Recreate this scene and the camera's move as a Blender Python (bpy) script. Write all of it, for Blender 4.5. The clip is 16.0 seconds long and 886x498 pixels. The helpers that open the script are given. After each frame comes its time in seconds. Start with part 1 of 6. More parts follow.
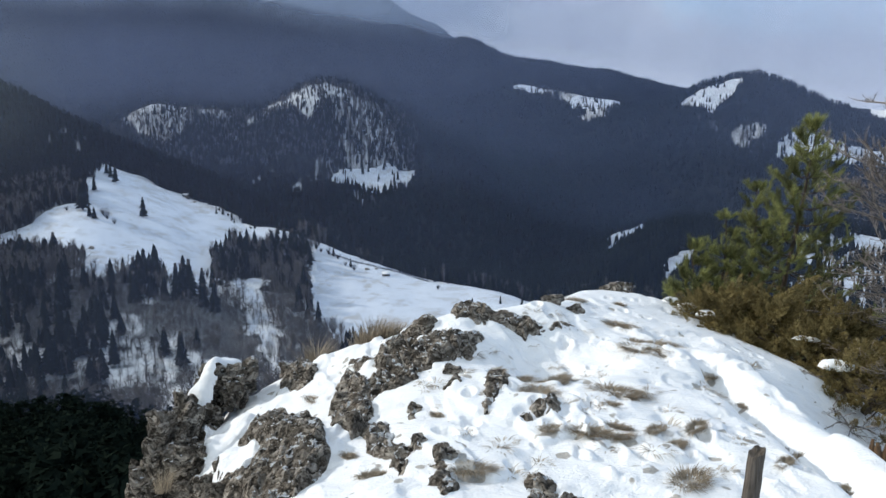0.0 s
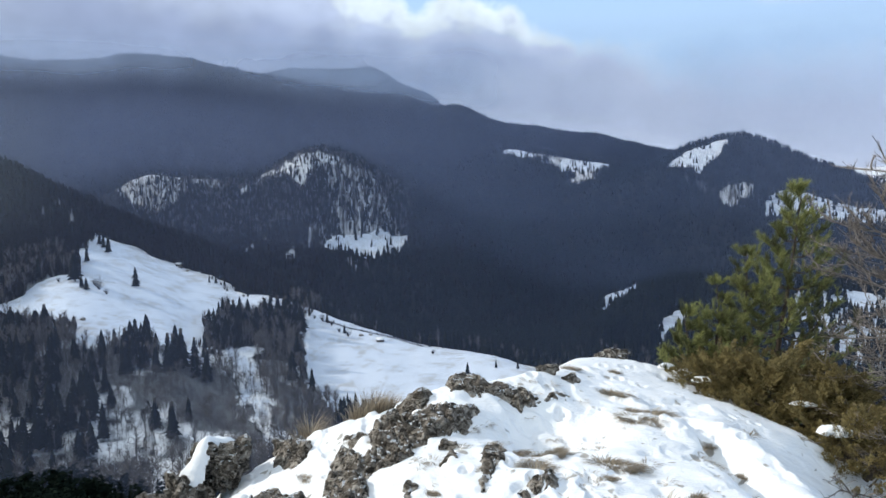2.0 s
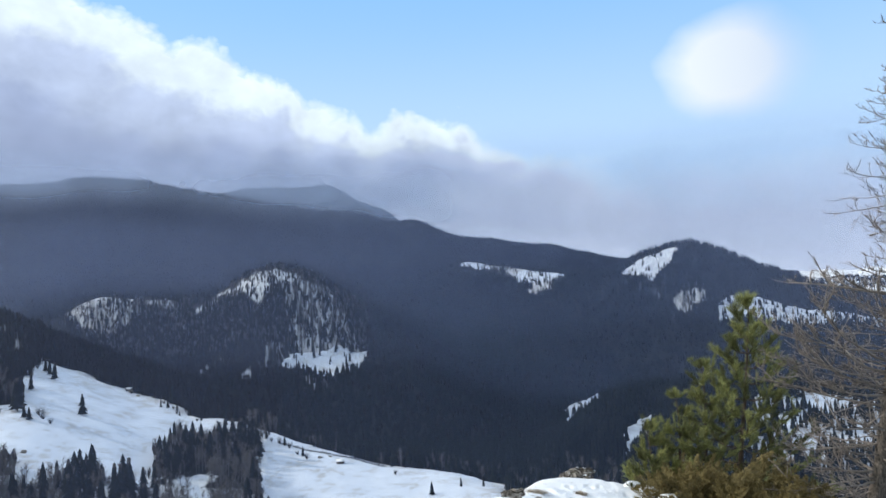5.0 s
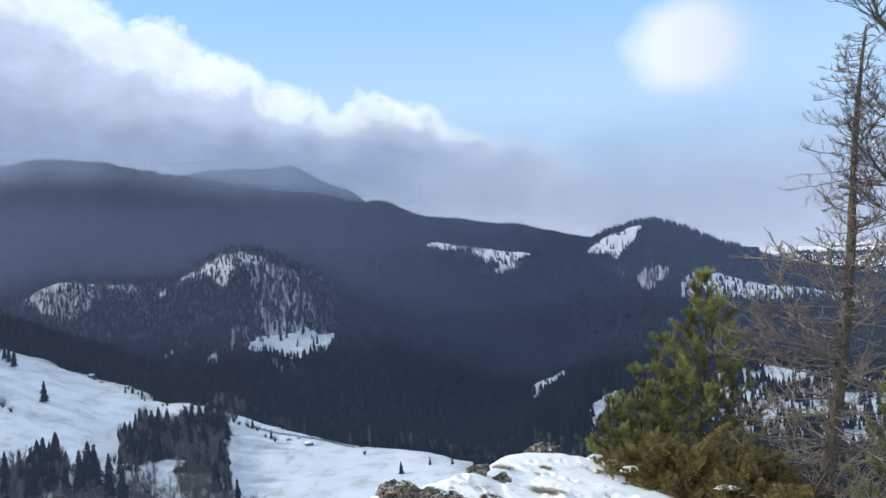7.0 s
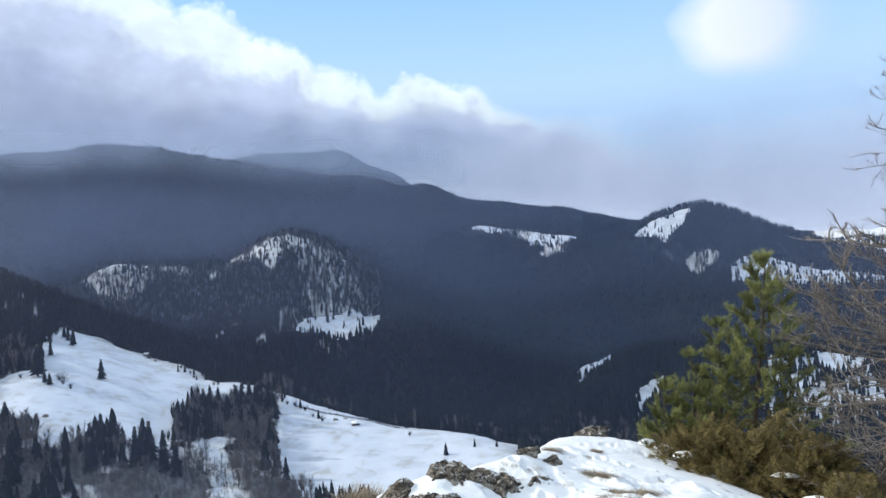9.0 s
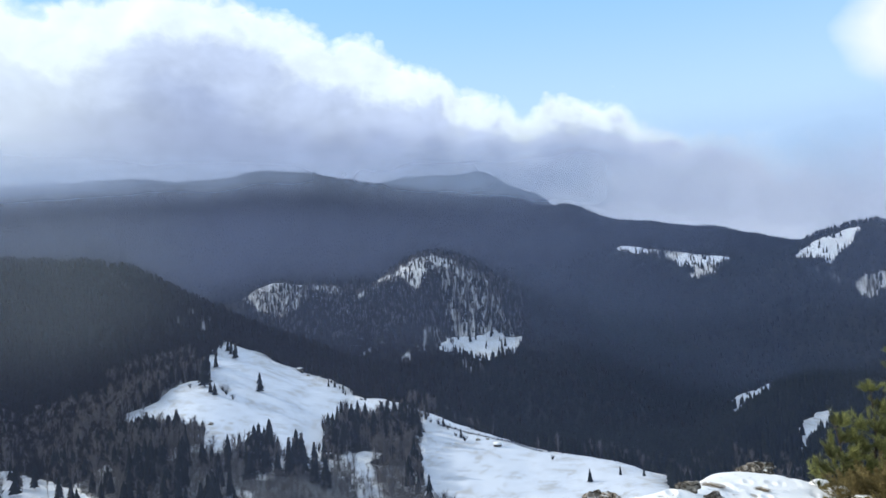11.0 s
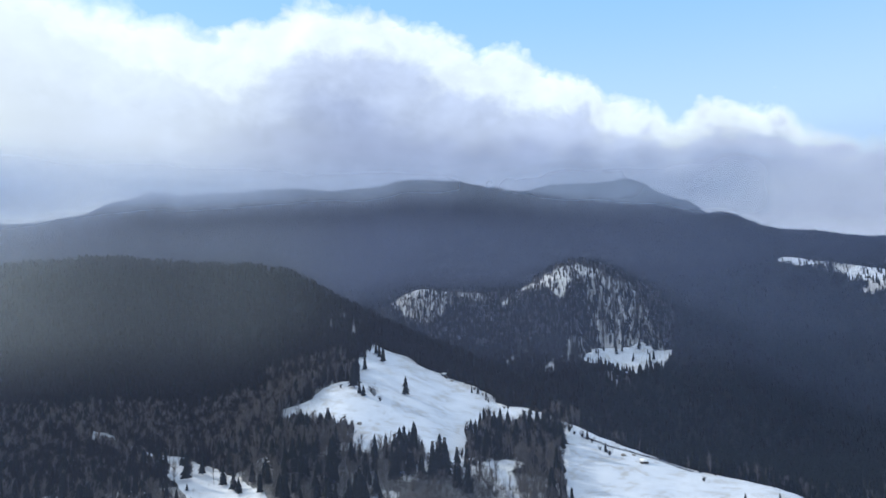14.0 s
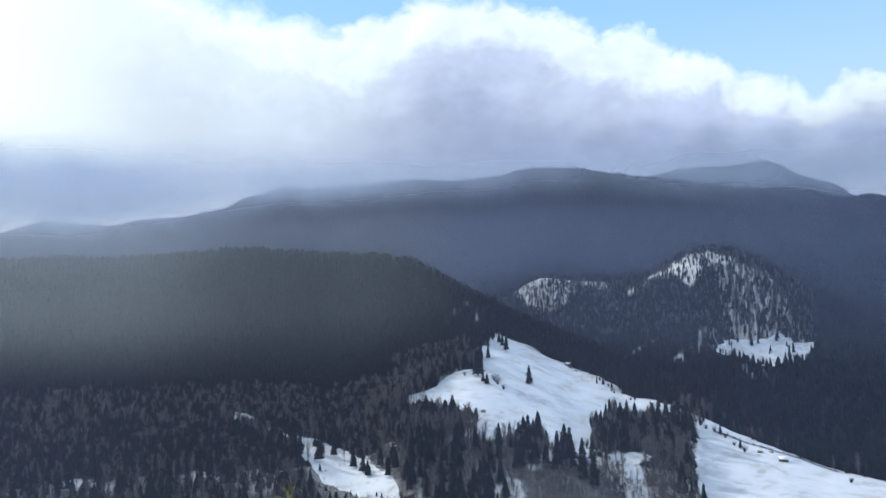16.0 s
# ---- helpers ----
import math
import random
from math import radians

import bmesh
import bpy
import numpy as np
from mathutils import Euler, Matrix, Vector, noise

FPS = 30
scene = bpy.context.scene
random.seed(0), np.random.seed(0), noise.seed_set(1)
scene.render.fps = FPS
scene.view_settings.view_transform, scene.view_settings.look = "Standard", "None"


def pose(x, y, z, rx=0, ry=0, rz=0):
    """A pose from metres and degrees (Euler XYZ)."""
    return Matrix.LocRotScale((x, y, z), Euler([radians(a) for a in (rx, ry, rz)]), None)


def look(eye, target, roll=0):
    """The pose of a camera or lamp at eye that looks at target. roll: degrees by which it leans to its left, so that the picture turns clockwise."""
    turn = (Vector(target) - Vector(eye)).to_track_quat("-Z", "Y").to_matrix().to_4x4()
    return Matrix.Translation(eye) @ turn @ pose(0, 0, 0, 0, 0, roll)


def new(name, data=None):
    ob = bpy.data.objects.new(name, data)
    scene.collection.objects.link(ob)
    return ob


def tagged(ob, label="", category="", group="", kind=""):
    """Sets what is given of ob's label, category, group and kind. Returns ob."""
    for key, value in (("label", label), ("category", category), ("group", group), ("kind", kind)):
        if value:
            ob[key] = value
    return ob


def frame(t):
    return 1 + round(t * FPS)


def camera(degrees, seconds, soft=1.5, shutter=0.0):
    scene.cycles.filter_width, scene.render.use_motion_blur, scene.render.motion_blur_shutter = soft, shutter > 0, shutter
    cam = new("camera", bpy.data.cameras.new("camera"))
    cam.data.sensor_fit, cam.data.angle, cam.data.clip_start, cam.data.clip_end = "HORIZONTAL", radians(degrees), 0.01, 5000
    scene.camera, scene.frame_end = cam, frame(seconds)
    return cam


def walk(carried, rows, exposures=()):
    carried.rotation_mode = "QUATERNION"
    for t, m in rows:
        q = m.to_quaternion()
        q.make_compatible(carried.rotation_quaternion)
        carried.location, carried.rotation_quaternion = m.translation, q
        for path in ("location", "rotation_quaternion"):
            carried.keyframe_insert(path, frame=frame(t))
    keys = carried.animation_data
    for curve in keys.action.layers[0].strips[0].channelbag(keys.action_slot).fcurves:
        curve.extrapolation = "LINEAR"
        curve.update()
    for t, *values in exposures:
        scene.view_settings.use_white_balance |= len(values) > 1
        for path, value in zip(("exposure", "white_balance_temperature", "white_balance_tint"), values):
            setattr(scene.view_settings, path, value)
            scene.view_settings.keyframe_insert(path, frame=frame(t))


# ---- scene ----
cam = camera(61.54, 16.0)
PATH = [
    (0.0, 0.000, 0.000, 0.000, 79.90, 0.00, -0.00),
    (0.5, 0.001, 0.005, 0.010, 80.39, 0.18, 0.37),
    (1.0, 0.002, 0.005, 0.030, 81.37, 0.53, 0.57),
    (1.5, 0.010, -0.017, 0.057, 82.81, 0.76, 0.03),
    (2.0, 0.007, -0.027, 0.074, 84.83, 1.03, -0.64),
    (2.5, 0.006, -0.035, 0.090, 86.65, 1.45, -0.64),
    (3.0, 0.008, -0.035, 0.109, 88.57, 2.10, -0.21),
    (3.5, 0.007, -0.048, 0.130, 90.38, 2.11, 0.14),
    (4.0, 0.001, -0.083, 0.153, 92.26, 2.22, 0.19),
    (4.5, 0.000, -0.102, 0.172, 93.51, 2.31, -0.85),
    (5.0, 0.007, -0.114, 0.175, 93.45, 2.65, -3.83),
    (7.5, 0.039, -0.123, 0.152, 91.39, 3.41, -6.41),
    (8.0, 0.033, -0.098, 0.144, 91.10, 3.50, -5.60),
    (8.5, 0.011, -0.109, 0.147, 90.84, 3.42, -4.53),
    (9.0, -0.014, -0.080, 0.148, 90.71, 3.21, -2.91),
    (9.5, -0.030, -0.082, 0.148, 90.89, 3.25, -0.34),
    (10.0, -0.067, -0.096, 0.168, 91.33, 3.29, 3.01),
    (12.5, -0.101, -0.060, 0.182, 94.53, 1.81, 13.69),
    (13.0, -0.109, -0.054, 0.186, 94.25, 1.63, 16.01),
    (13.5, -0.116, -0.046, 0.190, 94.08, 1.28, 17.74),
    (14.0, -0.123, -0.038, 0.195, 93.92, 1.54, 19.05),
    (14.5, -0.130, -0.031, 0.199, 93.72, 2.12, 20.25),
    (15.0, -0.137, -0.023, 0.202, 93.52, 2.33, 21.93),
    (15.5, -0.142, -0.017, 0.203, 93.35, 1.89, 24.39),
    (16.0, -0.145, -0.014, 0.203, 93.31, 1.50, 28.45),
]
walk(cam, [(t, pose(*p)) for t, *p in PATH], exposures=[(0.0, 0.10), (1.0, 0.18), (2.0, 0.27), (2.5, 0.34), (3.5, 0.42), (5.0, 0.29), (8.0, 0.29), (9.0, 0.34), (10.0, 0.37), (12.5, 0.33), (16.0, 0.35)])

# ---------------- world, sun ----------------
SUN_AZ, SUN_EL = 74.0, 27.0


def world_sky():
    w = bpy.data.worlds.new("winter_sky")
    scene.world = w
    w.use_nodes = True
    nt = w.node_tree
    nt.nodes.clear()
    N, L = nt.nodes.new, nt.links.new

    def math_node(op, a, b=None, c=None, clamp=False):
        n = N("ShaderNodeMath")
        n.operation, n.use_clamp = op, clamp
        for k, v in enumerate((a, b, c)):
            if v is None:
                continue
            if isinstance(v, (int, float)):
                n.inputs[k].default_value = v
            else:
                L(v, n.inputs[k])
        return n.outputs[0]

    def ramp(fac, stops, smooth="EASE"):
        n = N("ShaderNodeValToRGB")
        n.color_ramp.interpolation = smooth
        for k, (p, c) in enumerate(stops):
            e = n.color_ramp.elements[0] if k == 0 else n.color_ramp.elements[-1] if k == len(stops) - 1 else n.color_ramp.elements.new(p)
            e.position = p
            e.color = (c, c, c, 1) if isinstance(c, (int, float)) else (*c, 1)
        L(fac, n.inputs[0])
        return n.outputs[0]

    def mix(fac, a, b):
        n = N("ShaderNodeMix")
        n.data_type = "RGBA"
        for key, v in ((0, fac), (6, a), (7, b)):
            if isinstance(v, tuple):
                n.inputs[key].default_value = (*v, 1)
            elif isinstance(v, (int, float)):
                n.inputs[key].default_value = v
            else:
                L(v, n.inputs[key])
        return n.outputs[2]

    sky = N("ShaderNodeTexSky")
    sky.sky_type, sky.sun_disc = "NISHITA", False
    sky.sun_elevation, sky.sun_rotation = radians(SUN_EL), radians(-SUN_AZ)
    sky.altitude, sky.air_density, sky.dust_density, sky.ozone_density = 1100, 1.0, 0.6, 1.4
    co = N("ShaderNodeTexCoord").outputs["Generated"]
    sep = N("ShaderNodeSeparateXYZ")
    L(co, sep.inputs[0])
    az = math_node("MULTIPLY", math_node("ARCTAN2", math_node("MULTIPLY", sep.outputs[0], -1), sep.outputs[1]), 57.2958)
    el = math_node("MULTIPLY", math_node("ARCSINE", sep.outputs[2]), 57.2958)

    def noise_tex(scale, detail, rough=0.55, squash=1.6, dist=0.0):
        m = N("ShaderNodeMapping")
        m.inputs["Scale"].default_value = (1, 1, squash)
        L(co, m.inputs[0])
        n = N("ShaderNodeTexNoise")
        n.inputs["Scale"].default_value, n.inputs["Detail"].default_value, n.inputs["Roughness"].default_value = scale, detail, rough
        n.inputs["Distortion"].default_value = dist
        L(m.outputs[0], n.inputs["Vector"])
        return math_node("SUBTRACT", n.outputs[0], 0.5)

    big, small = noise_tex(5.0, 3), noise_tex(13, 5, 0.5)
    # height of the cloud bank's upper edge over the azimuth
    across = math_node("DIVIDE", math_node("ADD", az, 60), 160, clamp=True)
    tops = [(-60, 7.5), (-33, 9.2), (-27, 9.0), (-21.7, 8.6), (-17.2, 9.0), (-14.7, 9.9), (-12.6, 10.4), (-10, 10.4), (-8.3, 11.1), (-7.2, 11.9), (-5.8, 13.15), (-1, 13.75), (1.2, 12.7), (3, 14.1), (4, 14.0), (6.7, 15.0), (7.7, 16.7), (10.5, 17.0), (11.7, 18.2), (12.8, 18.9),
            (15.9, 19.0), (18.7, 20.4), (21.2, 21.3), (24.6, 22), (29, 22.4), (32.5, 20.5), (37, 20.0), (44, 21.5), (56, 26), (75, 42), (100, 60)]
    top = math_node("MULTIPLY", ramp(across, [((a + 60) / 160, t / 60) for a, t in tops], "LINEAR"), 60)
    def lumps(scale, squash):
        n = noise_tex(scale, 3, 0.45, squash, 0.3)
        return math_node("SUBTRACT", math_node("MULTIPLY", math_node("ABSOLUTE", n), 2.2), 0.2)

    puff, curl, frill = lumps(9, 1.3), lumps(21, 1.3), lumps(48, 1.2)
    billow = math_node("ADD", math_node("ADD", math_node("MULTIPLY", puff, 1.8), math_node("MULTIPLY", curl, 1.3)), math_node("MULTIPLY", frill, 0.8))
    wob = math_node("ADD", math_node("ADD", math_node("MULTIPLY", big, 1.0), math_node("MULTIPLY", small, 1.4)), billow)
    # relief: each lump is brighter on the side towards the sun
    def relief(scale, step, seed):
        def at(shift):
            m = N("ShaderNodeMapping")
            m.inputs["Location"].default_value = tuple(seed + shift * q for q in (-0.75, 0.15, 0.65))
            m.inputs["Scale"].default_value = (1, 1, 1.25)
            L(co, m.inputs[0])
            n = N("ShaderNodeTexNoise")
            n.inputs["Scale"].default_value, n.inputs["Detail"].default_value, n.inputs["Roughness"].default_value, n.inputs["Distortion"].default_value = scale, 4, 0.55, 0.25
            L(m.outputs[0], n.inputs["Vector"])
            return n.outputs[0]
        return math_node("SUBTRACT", at(0.0), at(step))

    shape = math_node("ADD", math_node("MULTIPLY", relief(5, 0.05, 2.0), 0.65), math_node("MULTIPLY", relief(14, 0.02, 5.0), 0.40))
    depth = math_node("SUBTRACT", math_node("ADD", top, wob), el)   # degrees under the edge
    bank = math_node("DIVIDE", math_node("ADD", depth, 0.4), ramp(across, [(0.0, 0.16), (0.25, 0.10), (0.30, 0.045), (0.34, 0.022), (0.6, 0.028), (0.75, 0.10), (1, 0.2)], "LINEAR"))
    bank = math_node("DIVIDE", bank, 40.0, clamp=True)
    # the lone cloud
    dx = math_node("DIVIDE", math_node("ADD", az, 26.3), 4.9)
    dy = math_node("DIVIDE", math_node("SUBTRACT", el, 15.2), 3.4)
    rad = math_node("SQRT", math_node("ADD", math_node("MULTIPLY", dx, dx), math_node("MULTIPLY", dy, dy)))
    rad = math_node("SUBTRACT", math_node("ADD", rad, math_node("MULTIPLY", small, 0.35)), math_node("MULTIPLY", big, 0.5))
    lone = math_node("MULTIPLY", math_node("SUBTRACT", 1.2, rad), math_node("MULTIPLY_ADD", math_node("DIVIDE", math_node("ADD", az, 33), 12, clamp=True), 1.5, 0.8), clamp=True)
    lone = math_node("MULTIPLY", lone, ramp(math_node("DIVIDE", math_node("ADD", az, 35), 12, clamp=True), [(0.0, 0.15), (0.7, 1.0)]))
    # bright rim over a grey-blue belly, and pale haze low down
    rim = ramp(across, [(0.0, 1.2 / 4), (0.32, 1.2 / 4), (0.37, 1.5 / 4), (0.42, 2.4 / 4), (0.47, 3.3 / 4), (0.62, 3.4 / 4), (1, 4 / 4)], "LINEAR")
    under = math_node("DIVIDE", math_node("ADD", depth, math_node("MULTIPLY", math_node("ADD", big, small), 4.0)), math_node("MULTIPLY", rim, 24.0), clamp=True)
    belly = ramp(under, [(0.0, (0.72, 0.84, 0.92)), (0.12, (0.66, 0.77, 0.88)), (0.24, (0.44, 0.53, 0.72)), (0.46, (0.295, 0.365, 0.54)), (0.8, (0.29, 0.365, 0.52)), (1, (0.35, 0.43, 0.56))])
    puffs = math_node("ADD", 1.0, math_node("ADD", math_node("MULTIPLY", math_node("ADD", big, small), 0.35), shape))
    sc = N("ShaderNodeVectorMath")
    sc.operation = "SCALE"
    L(belly, sc.inputs[0]), L(puffs, sc.inputs[3])
    low = math_node("MULTIPLY", ramp(math_node("DIVIDE", el, 12, clamp=True), [(0.0, 1.0), (0.5, 0.9), (1.0, 0.0)]), ramp(across, [(0, 1), (0.30, 1), (0.40, 0.45), (0.58, 0.0)], "LINEAR"))
    cloud = mix(low, sc.outputs[0], mix(ramp(across, [(0.25, 1.0), (0.40, 0.0)], "LINEAR"), (0.47, 0.55, 0.71), (0.57, 0.655, 0.82)))
    glare = ramp(math_node("DIVIDE", math_node("SUBTRACT", az, 24), 40, clamp=True), [(0, 0.0), (0.5, 0.42), (1, 1.0)])
    cloud = mix(glare, cloud, (0.84, 0.95, 0.98))
    blue = N("ShaderNodeVectorMath")
    blue.operation = "MULTIPLY_ADD"
    L(sky.outputs[0], blue.inputs[0])
    blue.inputs[1].default_value = (0.03, 0.03, 0.03)
    blue.inputs[2].default_value = (0.21, 0.425, 0.74)
    pale = mix(ramp(math_node("DIVIDE", el, 24, clamp=True), [(0.0, 0.75), (0.4, 0.55), (1.0, 0.0)]), blue.outputs[0], (0.56, 0.70, 0.88))
    # broken cloud overhead and behind
    pale = mix(math_node("MULTIPLY", ramp(math_node("DIVIDE", el, 60, clamp=True), [(0.42, 0.0), (0.75, 1.0)]), 0.85), pale, (0.63, 0.67, 0.70))
    lonecol = mix(math_node("DIVIDE", math_node("SUBTRACT", -20, az), 14, clamp=True), (0.80, 0.86, 0.88), (0.50, 0.58, 0.74))
    col = mix(math_node("MULTIPLY", lone, 0.95), pale, lonecol)
    col = mix(bank, col, cloud)
    bg = N("ShaderNodeBackground")
    bg.inputs[1].default_value = 1.0
    L(col, bg.inputs[0])
    out = N("ShaderNodeOutputWorld")
    L(bg.outputs[0], out.inputs[0])


world_sky()
lamp = bpy.data.lights.new("sun", "SUN")
lamp.energy, lamp.angle, lamp.color = 2.4, radians(1.5), (1.0, 0.95, 0.87)
sun = new("sun", lamp)
_a, _e = radians(SUN_AZ), radians(SUN_EL)
sun.matrix_world = look((-math.sin(_a) * math.cos(_e) * 300, math.cos(_a) * math.cos(_e) * 300, math.sin(_e) * 300), (0, 0, 0))

# ---------------- materials ----------------
def material(name, rough=0.8, spec=0.3):
    m = bpy.data.materials.new(name)
    m.use_nodes = True
    nt = m.node_tree
    b = nt.nodes["Principled BSDF"]
    b.inputs["Roughness"].default_value, b.inputs["Specular IOR Level"].default_value = rough, spec
    return m, nt, b


def node(nt, kind, **inputs):
    n = nt.nodes.new(kind)
    for k, v in inputs.items():
        key = int(k[1:]) if k[0] == "i" and k[1:].isdigit() else k.replace("_", " ")
        if isinstance(v, bpy.types.NodeSocket):
            nt.links.new(v, n.inputs[key])
        else:
            n.inputs[key].default_value = v
    return n


def ramp_of(nt, fac, stops):
    n = nt.nodes.new("ShaderNodeValToRGB")
    for k, (p, c) in enumerate(stops):
        e = n.color_ramp.elements[0] if k == 0 else n.color_ramp.elements[-1] if k == len(stops) - 1 else n.color_ramp.elements.new(p)
        e.position, e.color = p, ((c, c, c, 1) if isinstance(c, (int, float)) else (*c, 1))
    nt.links.new(fac, n.inputs[0])
    return n.outputs[0]


def blend(nt, fac, a, b, how="MIX"):
    n = nt.nodes.new("ShaderNodeMix")
    n.data_type, n.blend_type = "RGBA", how
    for key, v in ((0, fac), (6, a), (7, b)):
        if isinstance(v, bpy.types.NodeSocket):
            nt.links.new(v, n.inputs[key])
        else:
            n.inputs[key].default_value = v if key == 0 else (*v, 1)
    return n.outputs[2]


def noise_of(nt, scale, detail=4, rough=0.55, dist=0.0, stretch=None):
    co = nt.nodes.new("ShaderNodeTexCoord").outputs["Object"]
    if stretch:
        co = node(nt, "ShaderNodeMapping", Vector=co, Scale=stretch).outputs[0]
    return node(nt, "ShaderNodeTexNoise", Vector=co, Scale=scale, Detail=detail, Roughness=rough, Distortion=dist).outputs[0]


def bumped(nt, b, height, strength, dist):
    n = node(nt, "ShaderNodeBump", Height=height, Strength=strength, Distance=dist)
    nt.links.new(n.outputs[0], b.inputs["Normal"])


def island_random(nt):
    return nt.nodes.new("ShaderNodeNewGeometry").outputs["Random Per Island"]


def snow_material():
    m, nt, b = material("snow", 0.62, 0.25)
    cover = node(nt, "ShaderNodeAttribute")
    cover.attribute_name = "litter"
    grass = node(nt, "ShaderNodeAttribute")
    grass.attribute_name = "stubble_shade"
    fine, mid = noise_of(nt, 60, 4), noise_of(nt, 9, 6, 0.62, 0.4)
    big = noise_of(nt, 0.035, 6, 0.65)
    mid_land = noise_of(nt, 0.16, 5, 0.65, 0.6)
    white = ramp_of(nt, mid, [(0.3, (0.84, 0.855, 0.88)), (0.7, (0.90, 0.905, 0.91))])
    # dead grass and stones poking through on the pastures
    spots = ramp_of(nt, blend(nt, 0.5, big, mid_land), [(0.41, 1.0), (0.49, 0.0)])
    f = node(nt, "ShaderNodeMath", i0=spots, i1=grass.outputs["Fac"])
    f.operation = "MULTIPLY"
    # open pasture snow toned down to grey-blue: cloud shade painted into its colour
    shaded_snow = blend(nt, grass.outputs["Fac"], white, ramp_of(nt, big, [(0.35, (0.54, 0.60, 0.70)), (0.65, (0.67, 0.72, 0.80))]))
    col = blend(nt, f.outputs[0], shaded_snow, (0.46, 0.47, 0.49))
    # needles, twigs and bare earth under the closed woods, canopy shade put into the colour
    shaded_floor = ramp_of(nt, mid_land, [(0.3, (0.015, 0.017, 0.017)), (0.7, (0.022, 0.023, 0.022))])
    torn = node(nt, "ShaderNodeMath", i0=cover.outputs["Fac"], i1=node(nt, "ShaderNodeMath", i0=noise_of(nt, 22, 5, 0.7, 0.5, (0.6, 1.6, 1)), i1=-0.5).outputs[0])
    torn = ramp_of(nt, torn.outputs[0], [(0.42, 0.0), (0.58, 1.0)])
    # open snow on the hills, ragged at the edges, and streaks of it running down between the trunks
    clear, streak = nt.nodes.new("ShaderNodeAttribute"), nt.nodes.new("ShaderNodeAttribute")
    clear.attribute_name, streak.attribute_name = "clear", "streak"

    def calc(op, a, b, clamp=False):
        n = node(nt, "ShaderNodeMath", i0=a, i1=b)
        n.operation, n.use_clamp = op, clamp
        return n.outputs[0]

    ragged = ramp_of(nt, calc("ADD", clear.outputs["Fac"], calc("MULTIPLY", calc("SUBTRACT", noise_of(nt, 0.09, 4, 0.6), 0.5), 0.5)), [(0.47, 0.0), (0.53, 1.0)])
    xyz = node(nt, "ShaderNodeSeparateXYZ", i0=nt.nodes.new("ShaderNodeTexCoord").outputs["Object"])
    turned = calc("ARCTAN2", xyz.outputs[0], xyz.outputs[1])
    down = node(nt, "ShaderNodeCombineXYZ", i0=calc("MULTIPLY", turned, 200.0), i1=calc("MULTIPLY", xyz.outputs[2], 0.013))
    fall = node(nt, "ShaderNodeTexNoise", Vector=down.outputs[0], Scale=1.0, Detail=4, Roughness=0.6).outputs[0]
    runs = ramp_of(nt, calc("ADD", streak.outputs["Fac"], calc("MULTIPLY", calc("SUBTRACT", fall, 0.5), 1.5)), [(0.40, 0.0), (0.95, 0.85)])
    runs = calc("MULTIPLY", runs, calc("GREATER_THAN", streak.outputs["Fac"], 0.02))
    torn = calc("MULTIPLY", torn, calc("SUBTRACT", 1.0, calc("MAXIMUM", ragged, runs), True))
    col = blend(nt, torn, col, shaded_floor)
    nt.links.new(calc("MULTIPLY", calc("SUBTRACT", 1.0, torn), 0.25), b.inputs["Specular IOR Level"])
    turf = node(nt, "ShaderNodeAttribute")
    turf.attribute_name = "turf"
    rag = node(nt, "ShaderNodeMath", i0=turf.outputs["Fac"], i1=node(nt, "ShaderNodeMath", i0=noise_of(nt, 34, 6, 0.75, 0.8, (0.5, 1.5, 1)), i1=-0.5).outputs[0])
    rag = ramp_of(nt, rag.outputs[0], [(0.47, 0.0), (0.80, 0.78)])
    col = blend(nt, rag, col, ramp_of(nt, noise_of(nt, 80, 4, 0.7), [(0.3, (0.12, 0.105, 0.085)), (0.7, (0.42, 0.37, 0.295))]))
    nt.links.new(col, b.inputs["Base Color"])
    b.inputs["Subsurface Weight"].default_value = 0.0
    h = node(nt, "ShaderNodeMath", i0=node(nt, "ShaderNodeMath", i0=noise_of(nt, 3.2, 5, 0.6, 1.2, (0.7, 1.6, 1)), i1=2.2).outputs[0], i1=node(nt, "ShaderNodeMath", i0=fine, i1=0.4).outputs[0])
    h.inputs[1].links[0].from_node.operation = "MULTIPLY"
    h.inputs[0].links[0].from_node.operation = "MULTIPLY"
    clods = ramp_of(nt, noise_of(nt, 15, 4, 0.6, 0.8), [(0.52, 0.0), (0.60, 1.0)])
    clods = blend(nt, ramp_of(nt, noise_of(nt, 1.6, 3), [(0.5, 0.0), (0.6, 1.0)]), (0, 0, 0), clods)
    h = node(nt, "ShaderNodeMath", i0=h.outputs[0], i1=node(nt, "ShaderNodeMath", i0=clods, i1=0.35).outputs[0])
    h.inputs[1].links[0].from_node.operation = "MULTIPLY"
    bumped(nt, b, h.outputs[0], 0.42, 0.042)
    return m


def foliage_material(name, dark, light):
    m, nt, b = material(name, 1.0, 0.0)
    r = island_random(nt)
    col = ramp_of(nt, r, [(0.0, dark), (1.0, light)])
    n = noise_of(nt, 3.0, 3)
    col = blend(nt, n, col, tuple(v * 0.75 for v in dark))
    nt.links.new(col, b.inputs["Base Color"])
    return m


